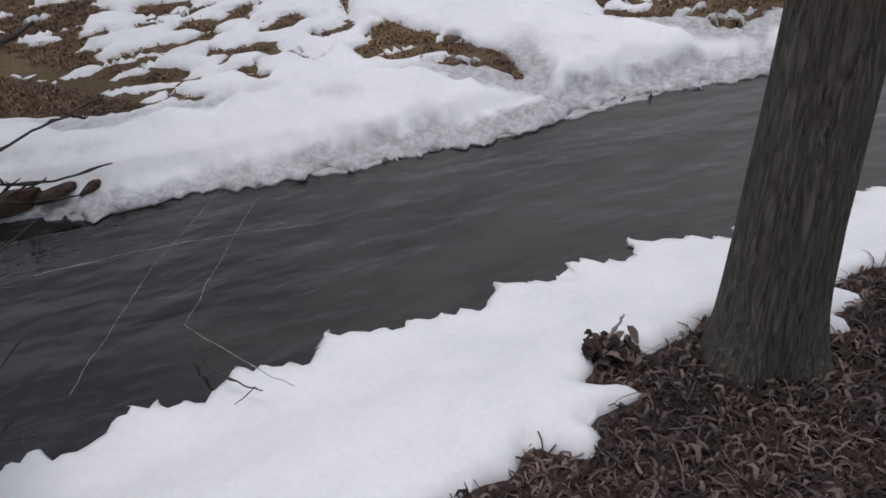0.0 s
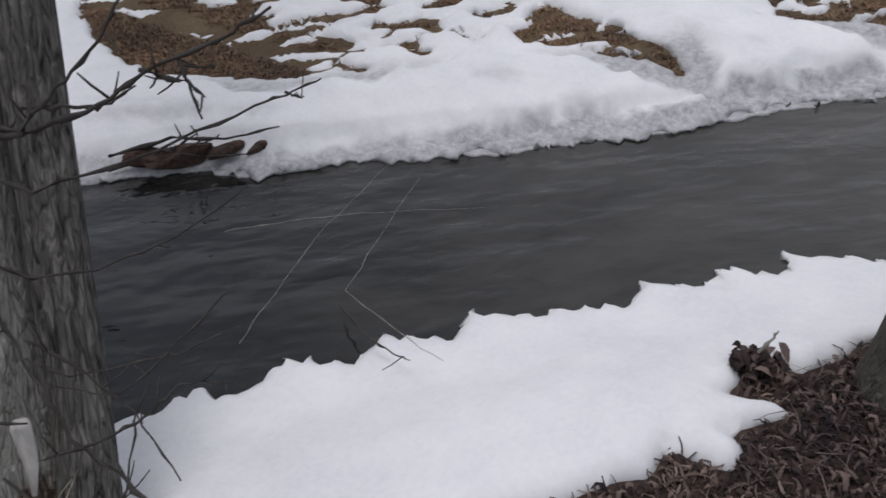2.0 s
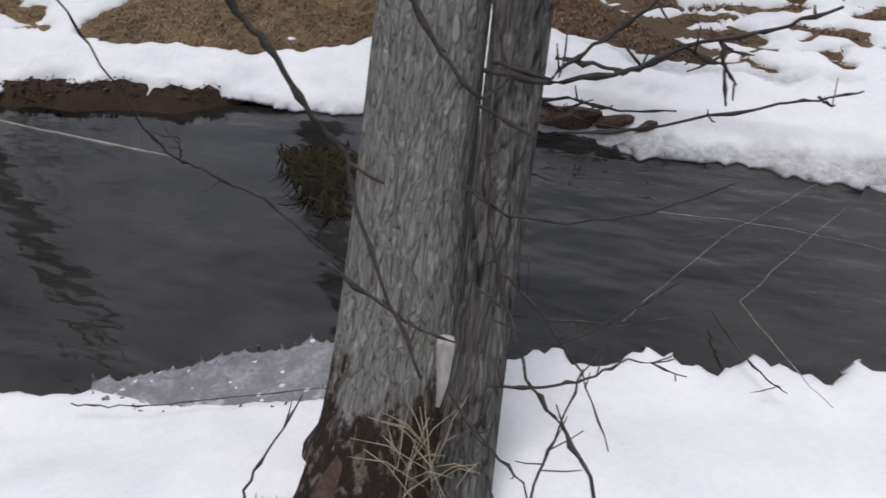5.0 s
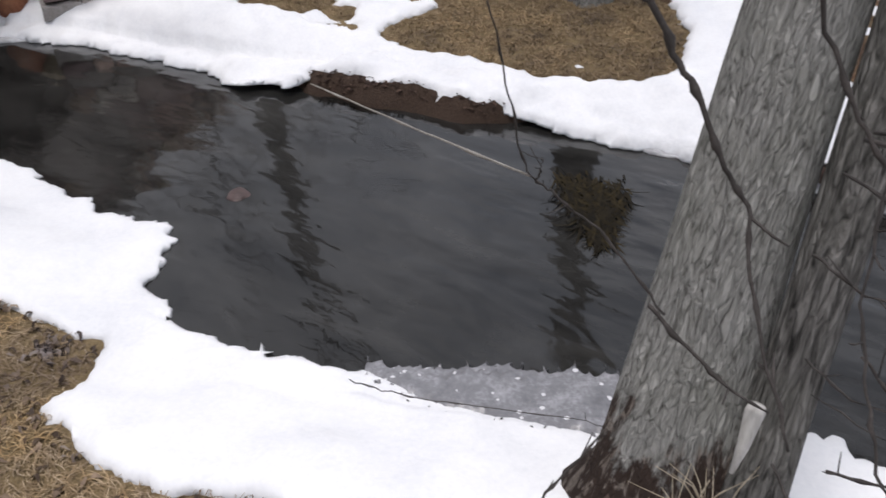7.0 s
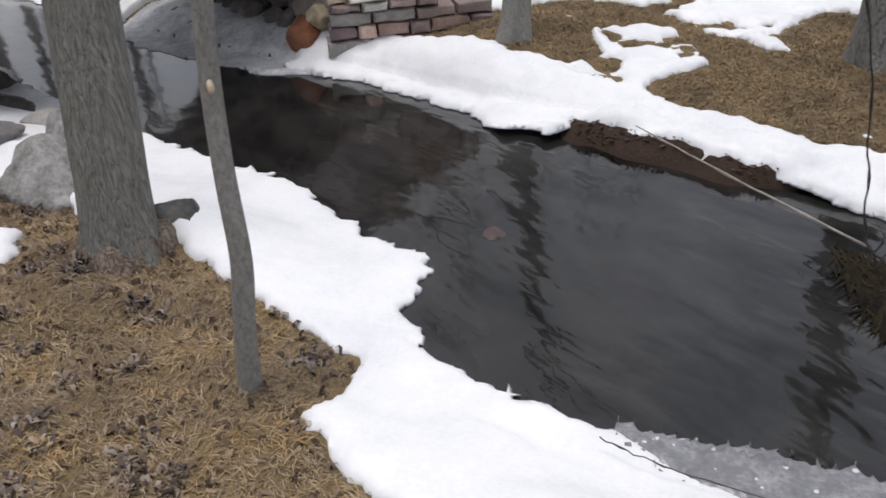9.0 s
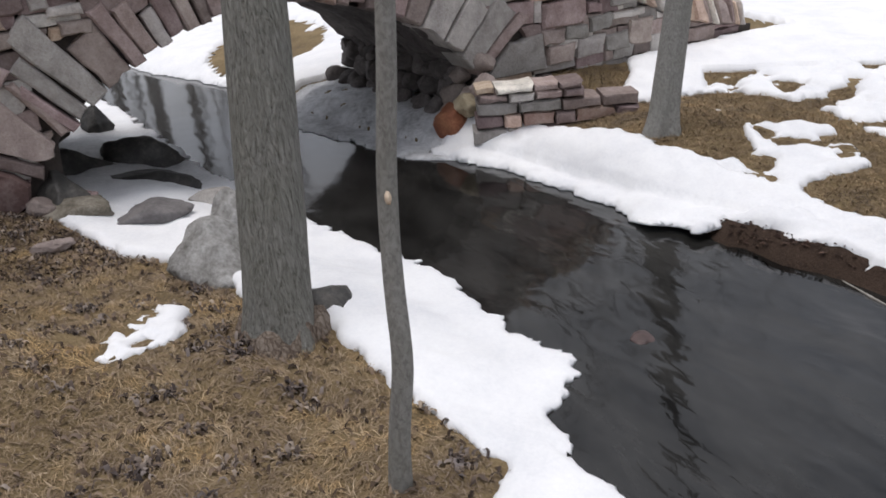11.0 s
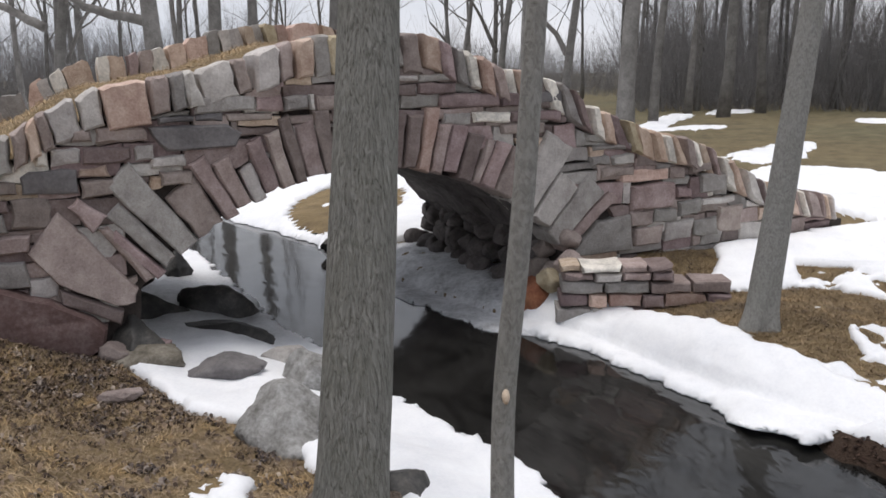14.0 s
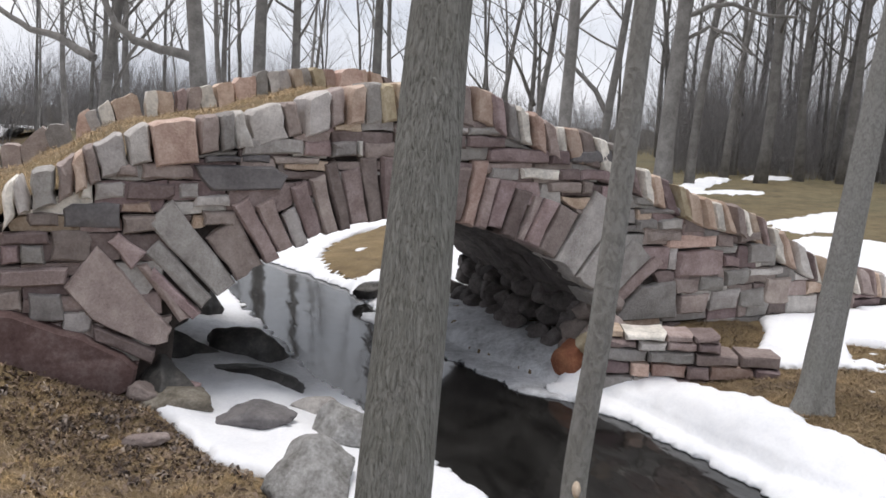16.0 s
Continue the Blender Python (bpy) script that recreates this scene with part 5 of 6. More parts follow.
for k, (x, y, r) in enumerate([(-3.55, 3.33, 0.1), (-3.42, 3.44, 0.13), (-3.27, 3.56, 0.075), (-3.12, 3.66, 0.05)]):
    rock("clod", "dark root-bound clod of earth in the far snow bank", (x, y, 0.09), (r * 1.7, r * 0.8, r * 0.5), M_EARTH, 41 + k, 0.75 + 0.25 * k, cuts=9)
rng = random.Random(31)
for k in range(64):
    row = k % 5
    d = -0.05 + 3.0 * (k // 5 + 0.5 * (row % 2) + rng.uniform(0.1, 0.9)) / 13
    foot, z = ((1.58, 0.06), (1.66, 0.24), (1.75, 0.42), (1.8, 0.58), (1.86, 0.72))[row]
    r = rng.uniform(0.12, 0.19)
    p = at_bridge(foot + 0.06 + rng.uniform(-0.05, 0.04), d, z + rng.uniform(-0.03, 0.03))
    # boulders further in than 0.45 take the darker vault colour
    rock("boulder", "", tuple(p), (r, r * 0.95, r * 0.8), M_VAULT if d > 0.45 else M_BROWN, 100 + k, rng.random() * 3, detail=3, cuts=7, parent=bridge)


# ------------------------------------------------------------------ low wall on the far bank
def low_wall():
    a, b = Vector((-7.32, -1.2, 0)), Vector((-7.72, 0.12, 0))
    along = (b - a).normalized()
    out = Vector((along.y, -along.x, 0))
    if out.x < 0:
        out = -out
    L = (b - a).length
    w = thing("low_stone_wall", "low dry-stone retaining wall of flat red and grey stones", "wall", tuple(a))
    place = lambda s, d, z: a + along * s - out * d + Vector((0, 0, z))
    rng = random.Random(44)
    z = 0.12
    for h in (0.13, 0.12, 0.11, 0.08, 0.07):
        s = rng.uniform(-0.05, 0.1) + (0.35 if z > 0.5 else 0) * 0
        end = L - (0.0 if z < 0.45 else 0.55)
        while s < end:
            l = rng.uniform(0.16, 0.42)
            poly = [(s, z), (s + l, z + rng.uniform(-0.01, 0.01)), (s + l, z + h), (s, z + h + rng.uniform(-0.012, 0.012))]
            part("stone", stone_bm(poly, rng.uniform(0.0, 0.06), 0.28, rng, place), pick(rng, [(M_RED, 45), (M_STONE, 22), (M_TAN, 22), (M_PALE, 3)]), w, smooth="crisp")
            s += l
        z += h
    bm = bmesh.new()
    rows = []
    for s in np.linspace(0.14, L - 0.05, 8):
        rows.append([bm.verts.new(place(s, d, zz)) for d, zz in ((0.08, -0.1), (0.08, 0.4 if s < L - 0.5 else 0.32), (0.45, 0.4 if s < L - 0.5 else 0.32), (0.45, -0.1))])
    for p, q in zip(rows[:-1], rows[1:]):
        for k in range(4):
            bm.faces.new((p[k], q[k], q[(k + 1) % 4], p[(k + 1) % 4]))
    bm.faces.new(rows[0][::-1])
    bm.faces.new(rows[-1])
    bmesh.ops.recalc_face_normals(bm, faces=bm.faces)
    part("core", bm, M_MORTAR, w, smooth=False)


low_wall()


# ------------------------------------------------------------------ ice on the stream
def speckled_ice():
    """Grey shore ice with bubbles and grains of snow frozen into it."""
    m = M_ICE.copy()
    m.name = "speckled_shore_ice"
    N, L = m.node_tree.nodes, m.node_tree.links
    b = N["Principled BSDF"]
    old = b.inputs["Base Color"].links[0].from_socket
    co = N.new("ShaderNodeTexCoord")
    cells = N.new("ShaderNodeTexVoronoi")
    cells.inputs["Scale"].default_value = 30
    L.new(co.outputs["Object"], cells.inputs["Vector"])
    pick_ = N.new("ShaderNodeSeparateColor")
    L.new(cells.outputs["Color"], pick_.inputs["Color"])
    size = N.new("ShaderNodeMapRange")
    size.inputs["From Min"].default_value, size.inputs["From Max"].default_value = 0.55, 1.0
    size.inputs["To Min"].default_value, size.inputs["To Max"].default_value = 0.0, 0.34
    L.new(pick_.outputs["Red"], size.inputs["Value"])
    inside = N.new("ShaderNodeMath")
    inside.operation = "LESS_THAN"
    L.new(cells.outputs["Distance"], inside.inputs[0])
    L.new(size.outputs["Result"], inside.inputs[1])
    mx = N.new("ShaderNodeMix")
    mx.data_type = "RGBA"
    L.new(inside.outputs[0], mx.inputs["Factor"])
    L.new(old, mx.inputs["A"])
    mx.inputs["B"].default_value = (0.62, 0.62, 0.64, 1)
    L.new(mx.outputs["Result"], b.inputs["Base Color"])
    return m


def ice_sheet(name, label, test, box, height, seed, mat=M_ICE, cell=0.04):
    xs, ys = np.arange(box[0], box[1], cell), np.arange(box[2], box[3], cell)
    X, Y = np.meshgrid(xs, ys, indexing="ij")
    D = test(X, Y)
    Z = np.maximum(height, ground_height(X, Y) + 0.015) + 0.025 * fbm(X, Y, seed, 4, 3.5) * (D > 0.04) - 0.01 * (D < 0.04)
    ins = D > 0
    keep = ins[:-1, :-1] | ins[1:, :-1] | ins[1:, 1:] | ins[:-1, 1:]
    gx, gy = np.gradient(D, xs, axis=0), np.gradient(D, ys, axis=1)
    gg = np.maximum(gx * gx + gy * gy, 0.1)
    X = X + np.where(ins, 0, np.clip(-D * gx / gg, -1.2 * cell, 1.2 * cell))
    Y = Y + np.where(ins, 0, np.clip(-D * gy / gg, -1.2 * cell, 1.2 * cell))
    n, k = X.shape
    I = np.arange(n * k).reshape(n, k)
    q = np.stack([I[:-1, :-1][keep], I[1:, :-1][keep], I[1:, 1:][keep], I[:-1, 1:][keep]], 1)
    used = np.unique(q)
    new_i = np.full(n * k, -1)
    new_i[used] = np.arange(len(used))
    V = np.stack([X.ravel(), Y.ravel(), Z.ravel()], 1)[used]
    ob = from_arrays(name, V, new_i[q], mat)
    mod = ob.modifiers.new("thickness", "SOLIDIFY")
    mod.thickness, mod.offset = 0.025, -1
    return tagged(ob, label, "ice", kind="structure")


def far_ledge(x, y):
    right, left = banks(x, y)
    s, d = bridge_coords(x, y)
    return np.minimum(np.minimum(0.18 + right * -1 + 0.12 * fbm(x, y, 91, 4, 3.5), 1.1 + right), 0.35 - np.abs(d - 1.2) / 5)


def shelf_teeth(x, y):
    """Thin shore ice whose edge has frozen into small teeth pointing downstream."""
    f = ((x * 0.3 + y * 0.95) / 0.05 + 0.8 * fbm(x, y, 93, 2, 6)) % 1.0
    return poly_distance(x, y, ICE_SHELF) + 0.03 + 0.06 * np.abs(fbm(x, y, 92, 3, 9)) + 0.035 * (f - 0.5)


ice_sheet("ice_shelf", "thin grey ice shelf with a finely toothed edge and white specks", shelf_teeth, (-2.9, -2.0, 0.7, 2.1), 0.03, 5, speckled_ice(), 0.014)


def far_rim(x, y):
    right, left = banks(x, y)
    return np.minimum(np.minimum(-right - 0.02 + 0.05 * fbm(x, y, 94, 3, 3) + 0.04 * fbm(x, y, 95, 3, 12), 0.1 + right), (x + 4.3) * 0.2)


ice_sheet("ice_rim", "grey honeycombed ice rim under the far snow bank", far_rim, (-4.4, 1.6, 2.2, 7.4), 0.02, 8, M_RIM)
ice_sheet("ice_ledge", "grey ice ledge along the bank under the arch", far_ledge, (-12, -7.2, -7, -1.2), 0.02, 6, M_SLUSH)


# ------------------------------------------------------------------ twigs and stems
def twig(name, label, cat, runs, mat, r0=0.006, spurs=0, seed=0, crooked=0.004):
    ob = thing(name, label, cat, runs[0][0])
    rng = random.Random(seed)
    for k, run in enumerate(runs):
        bm = bmesh.new()
        pts = [Vector(p) for p in run]
        dense = []
        for a, b in zip(pts[:-1], pts[1:]):
            for w in np.linspace(0, 1, 6)[:-1]:
                dense.append(a.lerp(b, w) + Vector((rng.uniform(-1, 1), rng.uniform(-1, 1), rng.uniform(-1, 1))) * crooked)
        dense.append(pts[-1])
        n = len(dense)
        r = r0 * (0.85 if k == 0 else 0.62)
        tube(bm, dense, [r * (1 - 0.6 * i / n) * (1.75 if i % 5 == 3 else 1) for i in range(n)], 6)
        for j in range(spurs):
            i = rng.randint(1, n - 2)
            w = Vector((rng.uniform(-1, 1), rng.uniform(-1, 1), rng.uniform(-0.6, 1))).normalized()
            l = rng.uniform(0.02, 0.09)
            tube(bm, [dense[i], dense[i] + w * l * 0.6, dense[i] + w * l + Vector((0, 0, 0.006))], [r * 0.5, r * 0.45, r * 0.3], 5)
        part("stem", bm, mat, ob)
    return ob


twig("shrub", "bare thorny brown shrub stems beside the twin tree", "shrub", [
    [(-0.98, 1.74, 0.35), (-1.06, 1.72, 0.79), (-1.16, 1.72, 0.84), (-1.25, 1.7, 0.9), (-1.35, 1.72, 1.0), (-1.45, 1.74, 1.13), (-1.55, 1.81, 1.33), (-1.63, 1.87, 1.58)],
    [(-1.33, 1.67, 0.83), (-1.27, 1.75, 0.83), (-1.23, 1.83, 0.85), (-1.2, 1.91, 0.89), (-1.11, 1.98, 0.88)],
    [(-1.1, 1.55, 0.4), (-1.16, 1.66, 0.71), (-1.2, 1.75, 0.78), (-1.24, 1.83, 0.87)],
    [(-1.43, 1.76, 1.02), (-1.34, 1.8, 0.95), (-1.23, 1.82, 0.87), (-1.11, 1.8, 0.77)],
    [(-1.4, 1.6, 0.79), (-1.29, 1.63, 0.71), (-1.2, 1.66, 0.67), (-1.1, 1.68, 0.5)]], M_TWIG, 0.0055, 6, 3)
twig("branch", "bare forked branch growing from the twin tree's stem", "branch", [
    [(-1.8, 1.95, 1.28), (-1.59, 1.97, 1.32), (-1.49, 2.1, 1.35), (-1.44, 2.19, 1.4), (-1.33, 2.31, 1.44), (-1.25, 2.38, 1.49)],
    [(-1.8, 1.96, 1.3), (-1.59, 1.98, 1.33), (-1.56, 2.06, 1.39), (-1.51, 2.15, 1.46), (-1.49, 2.21, 1.53), (-1.35, 2.45, 1.75), (-1.15, 2.75, 2.0)],
    [(-1.45, 2.18, 1.4), (-1.37, 2.23, 1.37), (-1.34, 2.24, 1.34)],
    [(-1.4, 2.24, 1.42), (-1.37, 2.23, 1.37), (-1.34, 2.22, 1.3)],
    [(-1.61, 2.0, 1.36), (-1.54, 2.07, 1.35), (-1.5, 2.11, 1.34), (-1.46, 2.17, 1.37)]], M_TWIG, 0.008, 4, 4)
twig("branch", "thin straight twig with a forked tip over the water", "branch", [
    [(-1.85, 1.95, 1.17), (-1.61, 1.96, 1.19), (-1.45, 2.16, 1.23), (-1.3, 2.33, 1.29), (-1.25, 2.37, 1.31), (-1.2, 2.43, 1.33)],
    [(-1.25, 2.37, 1.31), (-1.24, 2.41, 1.29)]], M_TWIG, 0.005, 2, 5)
twig("branch", "knuckled grey branch hanging in front of the trunk", "branch", [
    [(-1.75, 1.25, 2.1), (-1.6, 1.33, 1.68), (-1.56, 1.37, 1.59), (-1.52, 1.4, 1.53), (-1.47, 1.43, 1.44), (-1.44, 1.46, 1.385), (-1.395, 1.453, 1.31), (-1.305, 1.45, 1.2), (-1.185, 1.45, 1.085)]], M_TWIG, 0.0075, 3, 6)
twig("branch", "dark curved twig across the grey trunk", "branch", [[(-1.86, 1.53, 0.86), (-1.77, 1.6, 0.78), (-1.69, 1.67, 0.72), (-1.62, 1.74, 0.69)]], M_TWIG, 0.007, 2, 7)
twig("branch", "thin bare twig leaning on the trunk's foot", "branch", [[(-1.55, 1.12, 0.4), (-1.58, 1.17, 0.55), (-1.62, 1.25, 0.6), (-1.67, 1.36, 0.67)]], M_TWIG, 0.005, 2, 8)
twig("branch", "dark branch across the top of the trunk", "branch", [[(-1.7, 1.6, 1.9), (-1.62, 1.66, 1.6), (-1.53, 1.7, 1.47), (-1.47, 1.74, 1.39), (-1.7, 1.95, 1.3)]], M_TWIG, 0.007, 2, 9)
twig("branch", "faint bare side twigs over the stream", "branch", [
    [(-1.75, 1.85, 1.03), (-1.6, 1.88, 1.02), (-1.52, 1.98, 1.01), (-1.42, 2.12, 1.04), (-1.32, 2.27, 1.12)],
    [(-1.62, 1.8, 0.84), (-1.48, 1.82, 0.84), (-1.33, 2.0, 0.84), (-1.25, 2.11, 0.87)],
    [(-1.3, 2.13, 0.93), (-1.34, 2.01, 0.86), (-1.39, 1.87, 0.79), (-1.6, 1.82, 0.75)]], M_TWIG, 0.0045, 3, 10)
twig("branch", "thin grey branch forking over the stream beside the twin tree", "branch", [
    [(-1.84, 1.56, 0.84), (-1.93, 1.5, 0.93), (-1.985, 1.41, 1.04), (-1.995, 1.31, 1.13), (-1.985, 1.254, 1.185), (-1.92, 1.21, 1.3), (-1.87, 1.174, 1.43), (-1.8, 1.12, 1.62), (-1.74, 1.05, 1.8), (-1.7, 1.0, 2.05)],
    [(-1.97, 1.27, 1.18), (-1.965, 1.275, 1.22), (-1.955, 1.275, 1.245)]], M_TWIG, 0.0036, 3, 12)
twig("stem", "long straight pale dead twig over the dark water", "stem", [[(-1.985, 1.254, 1.185), (-2.025, 1.05, 1.285), (-2.05, 0.92, 1.352), (-2.072, 0.79, 1.421)]], M_REED, 0.0035, 0, 11, 0.0008)
# three very thin pale curves over the water
twig("stem", "thin pale lines arching over the stream from the snow", "stem", [
    [(-1.26, 2.77, 0.22), (-1.47, 2.77, 0.28), (-1.65, 2.77, 0.35), (-1.68, 3.01, 0.43), (-1.69, 3.26, 0.52)], [(-1.79, 2.42, 0.33), (-1.82, 2.61, 0.38), (-1.84, 2.91, 0.47), (-1.79, 3.22, 0.57)], [(-1.77, 2.47, 0.73), (-1.71, 2.65, 0.68), (-1.54, 2.87, 0.64), (-1.3, 3.1, 0.6)]], M_REED, 0.0013, 0, 17)
twig("twig", "thin dark twig frozen into the ice shelf", "twig", [[(-2.62, 0.8, 0.09), (-2.54, 0.91, 0.09), (-2.47, 1.05, 0.085), (-2.4, 1.22, 0.08), (-2.26, 1.56, 0.08), (-2.1, 1.7, 0.12)]], M_TWIG, 0.003, 2, 13)
twig("branch", "dark bent stick leaning on the far grey trunk", "branch", [[(-6.12, 3.06, 0.78), (-6.0, 3.176, 0.537), (-5.934, 3.259, 0.441), (-5.886, 3.308, 0.359), (-5.888, 3.284, 0.3), (-5.926, 3.23, 0.33)]], M_TWIG, 0.024, 0, 17)
twig("twig", "short dark twig stuck in the snow", "twig", [[(-1.9, 2.95, 0.05), (-1.68, 2.84, 0.1), (-1.52, 2.81, 0.1), (-1.43, 2.8, 0.12)]], M_TWIG, 0.005, 1, 14)
twig("twig", "tangle of dark twigs caught under the far snow bank", "twig", [[(-3.75, 3.2, 0.1), (-3.42, 3.38, 0.2), (-3.22, 3.55, 0.16), (-3.0, 3.73, 0.2)], [(-3.7, 3.15, 0.05), (-3.5, 3.35, 0.1), (-3.3, 3.45, 0.22)], [(-3.6, 3.3, 0.15), (-3.3, 3.42, 0.1), (-3.1, 3.6, 0.08)]], M_TWIG, 0.012, 6, 15)


twig("twig", "short broken twig standing in a clump of dead leaves", "twig", [[(-0.46, 3.33, 0.2), (-0.435, 3.355, 0.25), (-0.425, 3.37, 0.275)]], M_REED, 0.007, 0, 16)


def split_stub():
    bm = bmesh.new()
    tube(bm, [(-1.62, 1.68, 0.5), (-1.64, 1.71, 0.56), (-1.66, 1.735, 0.66), (-1.665, 1.74, 0.675)], [0.006, 0.014, 0.022, 0.02], 7, 0.2, 3)
    ob = part("broken_stub", bm, M_WOODCUT)
    return tagged(ob, "pale split wooden stub between the two stems", "stub")


split_stub()


# ------------------------------------------------------------------ grass blades, litter
def scatter(name, label, count, inside, box, mat, length, width, rise, seed, curl=0.5, z_off=0.0, combed=0.0, wads=0):
    """Thousands of bent blades lying about, joined into one."""
    rng = np.random.RandomState(seed)
    X = rng.uniform(box[0], box[1], count * 3)
    Y = rng.uniform(box[2], box[3], count * 3)
    if wads:
        at = rng.randint(0, wads, count * 3)
        X, Y = X[at] + rng.normal(0, 0.035, count * 3), Y[at] + rng.normal(0, 0.035, count * 3)
    ok = inside(X, Y) > 0
    X, Y = X[ok][:count], Y[ok][:count]
    n = len(X)
    Z = ground_height(X, Y) + z_off
    a = rng.uniform(0, 6.283, n)
    if combed:
        a = np.where(rng.uniform(0, 1, n) < combed, 9 * fbm(X, Y, seed + 50, 3, 2.2) + rng.normal(0, 0.45, n), a)
    L = rng.uniform(length[0], length[1], n)
    W = rng.uniform(width[0], width[1], n)
    H = rng.uniform(rise[0], rise[1], n)
    bend = rng.uniform(-curl, curl, n)
    V, Fc = [], []
    V = np.zeros((n, 8, 3))
    for k, u in enumerate((0.0, 0.4, 0.75, 1.0)):
        ang = a + bend * u * 2
        cx, cy = X + np.cos(a + bend * u) * L * u, Y + np.sin(a + bend * u) * L * u
        cz = Z + H * (4 * u * (1 - u) * 0.7 + u * 0.5)
        wv = W * (1.0, 0.9, 0.65, 0.15)[k]
        V[:, 2 * k] = np.stack([cx - np.sin(ang) * wv, cy + np.cos(ang) * wv, cz], 1)
        V[:, 2 * k + 1] = np.stack([cx + np.sin(ang) * wv, cy - np.cos(ang) * wv, cz + W * 0.3], 1)
    base = (np.arange(n) * 8)[:, None]
    quads = np.concatenate([base + np.array([2 * k, 2 * k + 1, 2 * k + 3, 2 * k + 2]) for k in range(3)])
    ob = from_arrays(name, V.reshape(-1, 3), quads, mat)
    return tagged(ob, label, "grass", kind="stuff")


def blade_material(name, dark, mid, light, patches=((0.36, (0.52, 0.5, 0.53)), (0.62, (1.15, 1.05, 0.9)))):
    m = bpy.data.materials.new(name)
    m.use_nodes = True
    N, L = m.node_tree.nodes, m.node_tree.links
    b = N["Principled BSDF"]
    b.inputs["Roughness"].default_value = 0.85
    b.inputs["Specular IOR Level"].default_value = 0.2
    g = N.new("ShaderNodeNewGeometry")
    r = N.new("ShaderNodeValToRGB")
    e = r.color_ramp.elements
    e[0].position, e[0].color = 0.0, (*dark, 1)
    e[1].position, e[1].color = 1.0, (*light, 1)
    c = e.new(0.5)
    c.color = (*mid, 1)
    L.new(g.outputs["Random Per Island"], r.inputs["Fac"])
    co = N.new("ShaderNodeTexCoord")
    n = N.new("ShaderNodeTexNoise")
    n.inputs["Scale"].default_value = 2.6
    n.inputs["Detail"].default_value = 5
    n.inputs["Roughness"].default_value = 0.7
    L.new(co.outputs["Object"], n.inputs["Vector"])
    tone = N.new("ShaderNodeValToRGB")
    t = tone.color_ramp.elements
    t[0].position, t[0].color = patches[0][0], (*patches[0][1], 1)
    t[1].position, t[1].color = patches[-1][0], (*patches[-1][1], 1)
    for where, c in patches[1:-1]:
        t.new(where).color = (*c, 1)
    L.new(n.outputs["Fac"], tone.inputs["Fac"])
    mx = N.new("ShaderNodeMix")
    mx.data_type, mx.blend_type = "RGBA", "MULTIPLY"
    mx.inputs["Factor"].default_value = 1.0
    L.new(r.outputs["Color"], mx.inputs["A"])
    L.new(tone.outputs["Color"], mx.inputs["B"])
    L.new(mx.outputs["Result"], b.inputs["Base Color"])
    return m


M_BLADE = blade_material("dead_grass_blades", (0.2, 0.152, 0.098), (0.31, 0.238, 0.152), (0.46, 0.385, 0.275), ((0.36, (0.62, 0.58, 0.62)), (0.5, (0.98, 0.93, 0.9)), (0.62, (1.2, 1.04, 0.78))))
M_BLADE_FAR = blade_material("far_grass_blades", (0.13, 0.094, 0.06), (0.25, 0.188, 0.118), (0.37, 0.3, 0.205))
M_BLADE_DECK = blade_material("pale_path_straw", (0.3, 0.235, 0.155), (0.41, 0.325, 0.22), (0.52, 0.43, 0.31))
M_LITTER = blade_material("leaf_litter", (0.022, 0.016, 0.017), (0.062, 0.046, 0.047), (0.23, 0.185, 0.175))
M_GREY_LEAF = blade_material("grey_turf_leaves", (0.05, 0.041, 0.038), (0.15, 0.125, 0.112), (0.4, 0.36, 0.325))
M_TURF_LEAF = blade_material("curled_turf_leaves", (0.045, 0.033, 0.026), (0.12, 0.09, 0.068), (0.3, 0.24, 0.19))
clear = lambda x, y: -snow_depth(x, y) - 0.015
near_grass = lambda x, y: np.minimum(np.minimum(clear(x, y), -banks(x, y)[1] - 0.32), np.hypot((x - 0.2) / 1.7, (y - 2.9) / 1.5) - 0.95)
scatter("dead_grass", "matted straw-coloured dead grass blades on the near bank", 80000, near_grass, (-5.2, -0.9, -4.2, 1.6), M_BLADE, (0.025, 0.08), (0.0009, 0.0022), (0.003, 0.024), 1, 0.8, combed=0.6)
scatter("leaf_litter", "wads of grey-brown curled leaves pressed into the turf", 5200, near_grass, (-5.2, 0.6, -4.2, 2.0), M_GREY_LEAF, (0.02, 0.05), (0.005, 0.013), (0.012, 0.04), 19, 1.8, wads=420)
scatter("dead_grass", "matted dead grass on the open bank", 22000, near_grass, (-0.9, 3.0, -4.2, 2.2), M_BLADE, (0.025, 0.08), (0.0009, 0.0022), (0.003, 0.024), 11, 0.8, combed=0.6)
scatter("dead_grass", "matted dead grass around the twin tree", 2500, near_grass, (-2.1, -0.8, 0.6, 2.2), M_BLADE, (0.04, 0.12), (0.001, 0.0025), (0.005, 0.05), 2)
litter = lambda x, y: np.minimum(np.minimum(clear(x, y), -banks(x, y)[1] - 0.36), 1.0 - np.hypot((x - 0.2) / 1.8, (y - 2.9) / 1.6))
scatter("leaf_litter", "dark brown curled dead leaves and stems under the tree", 19000, litter, (-1.7, 2.1, 1.2, 4.6), M_LITTER, (0.02, 0.06), (0.002, 0.0085), (0.006, 0.035), 3, 1.8)
scatter("litter_stems", "pale broken dead stems among the leaves", 5500, litter, (-1.7, 2.1, 1.2, 4.6), M_LITTER, (0.05, 0.16), (0.001, 0.0028), (0.01, 0.04), 4, 0.7)
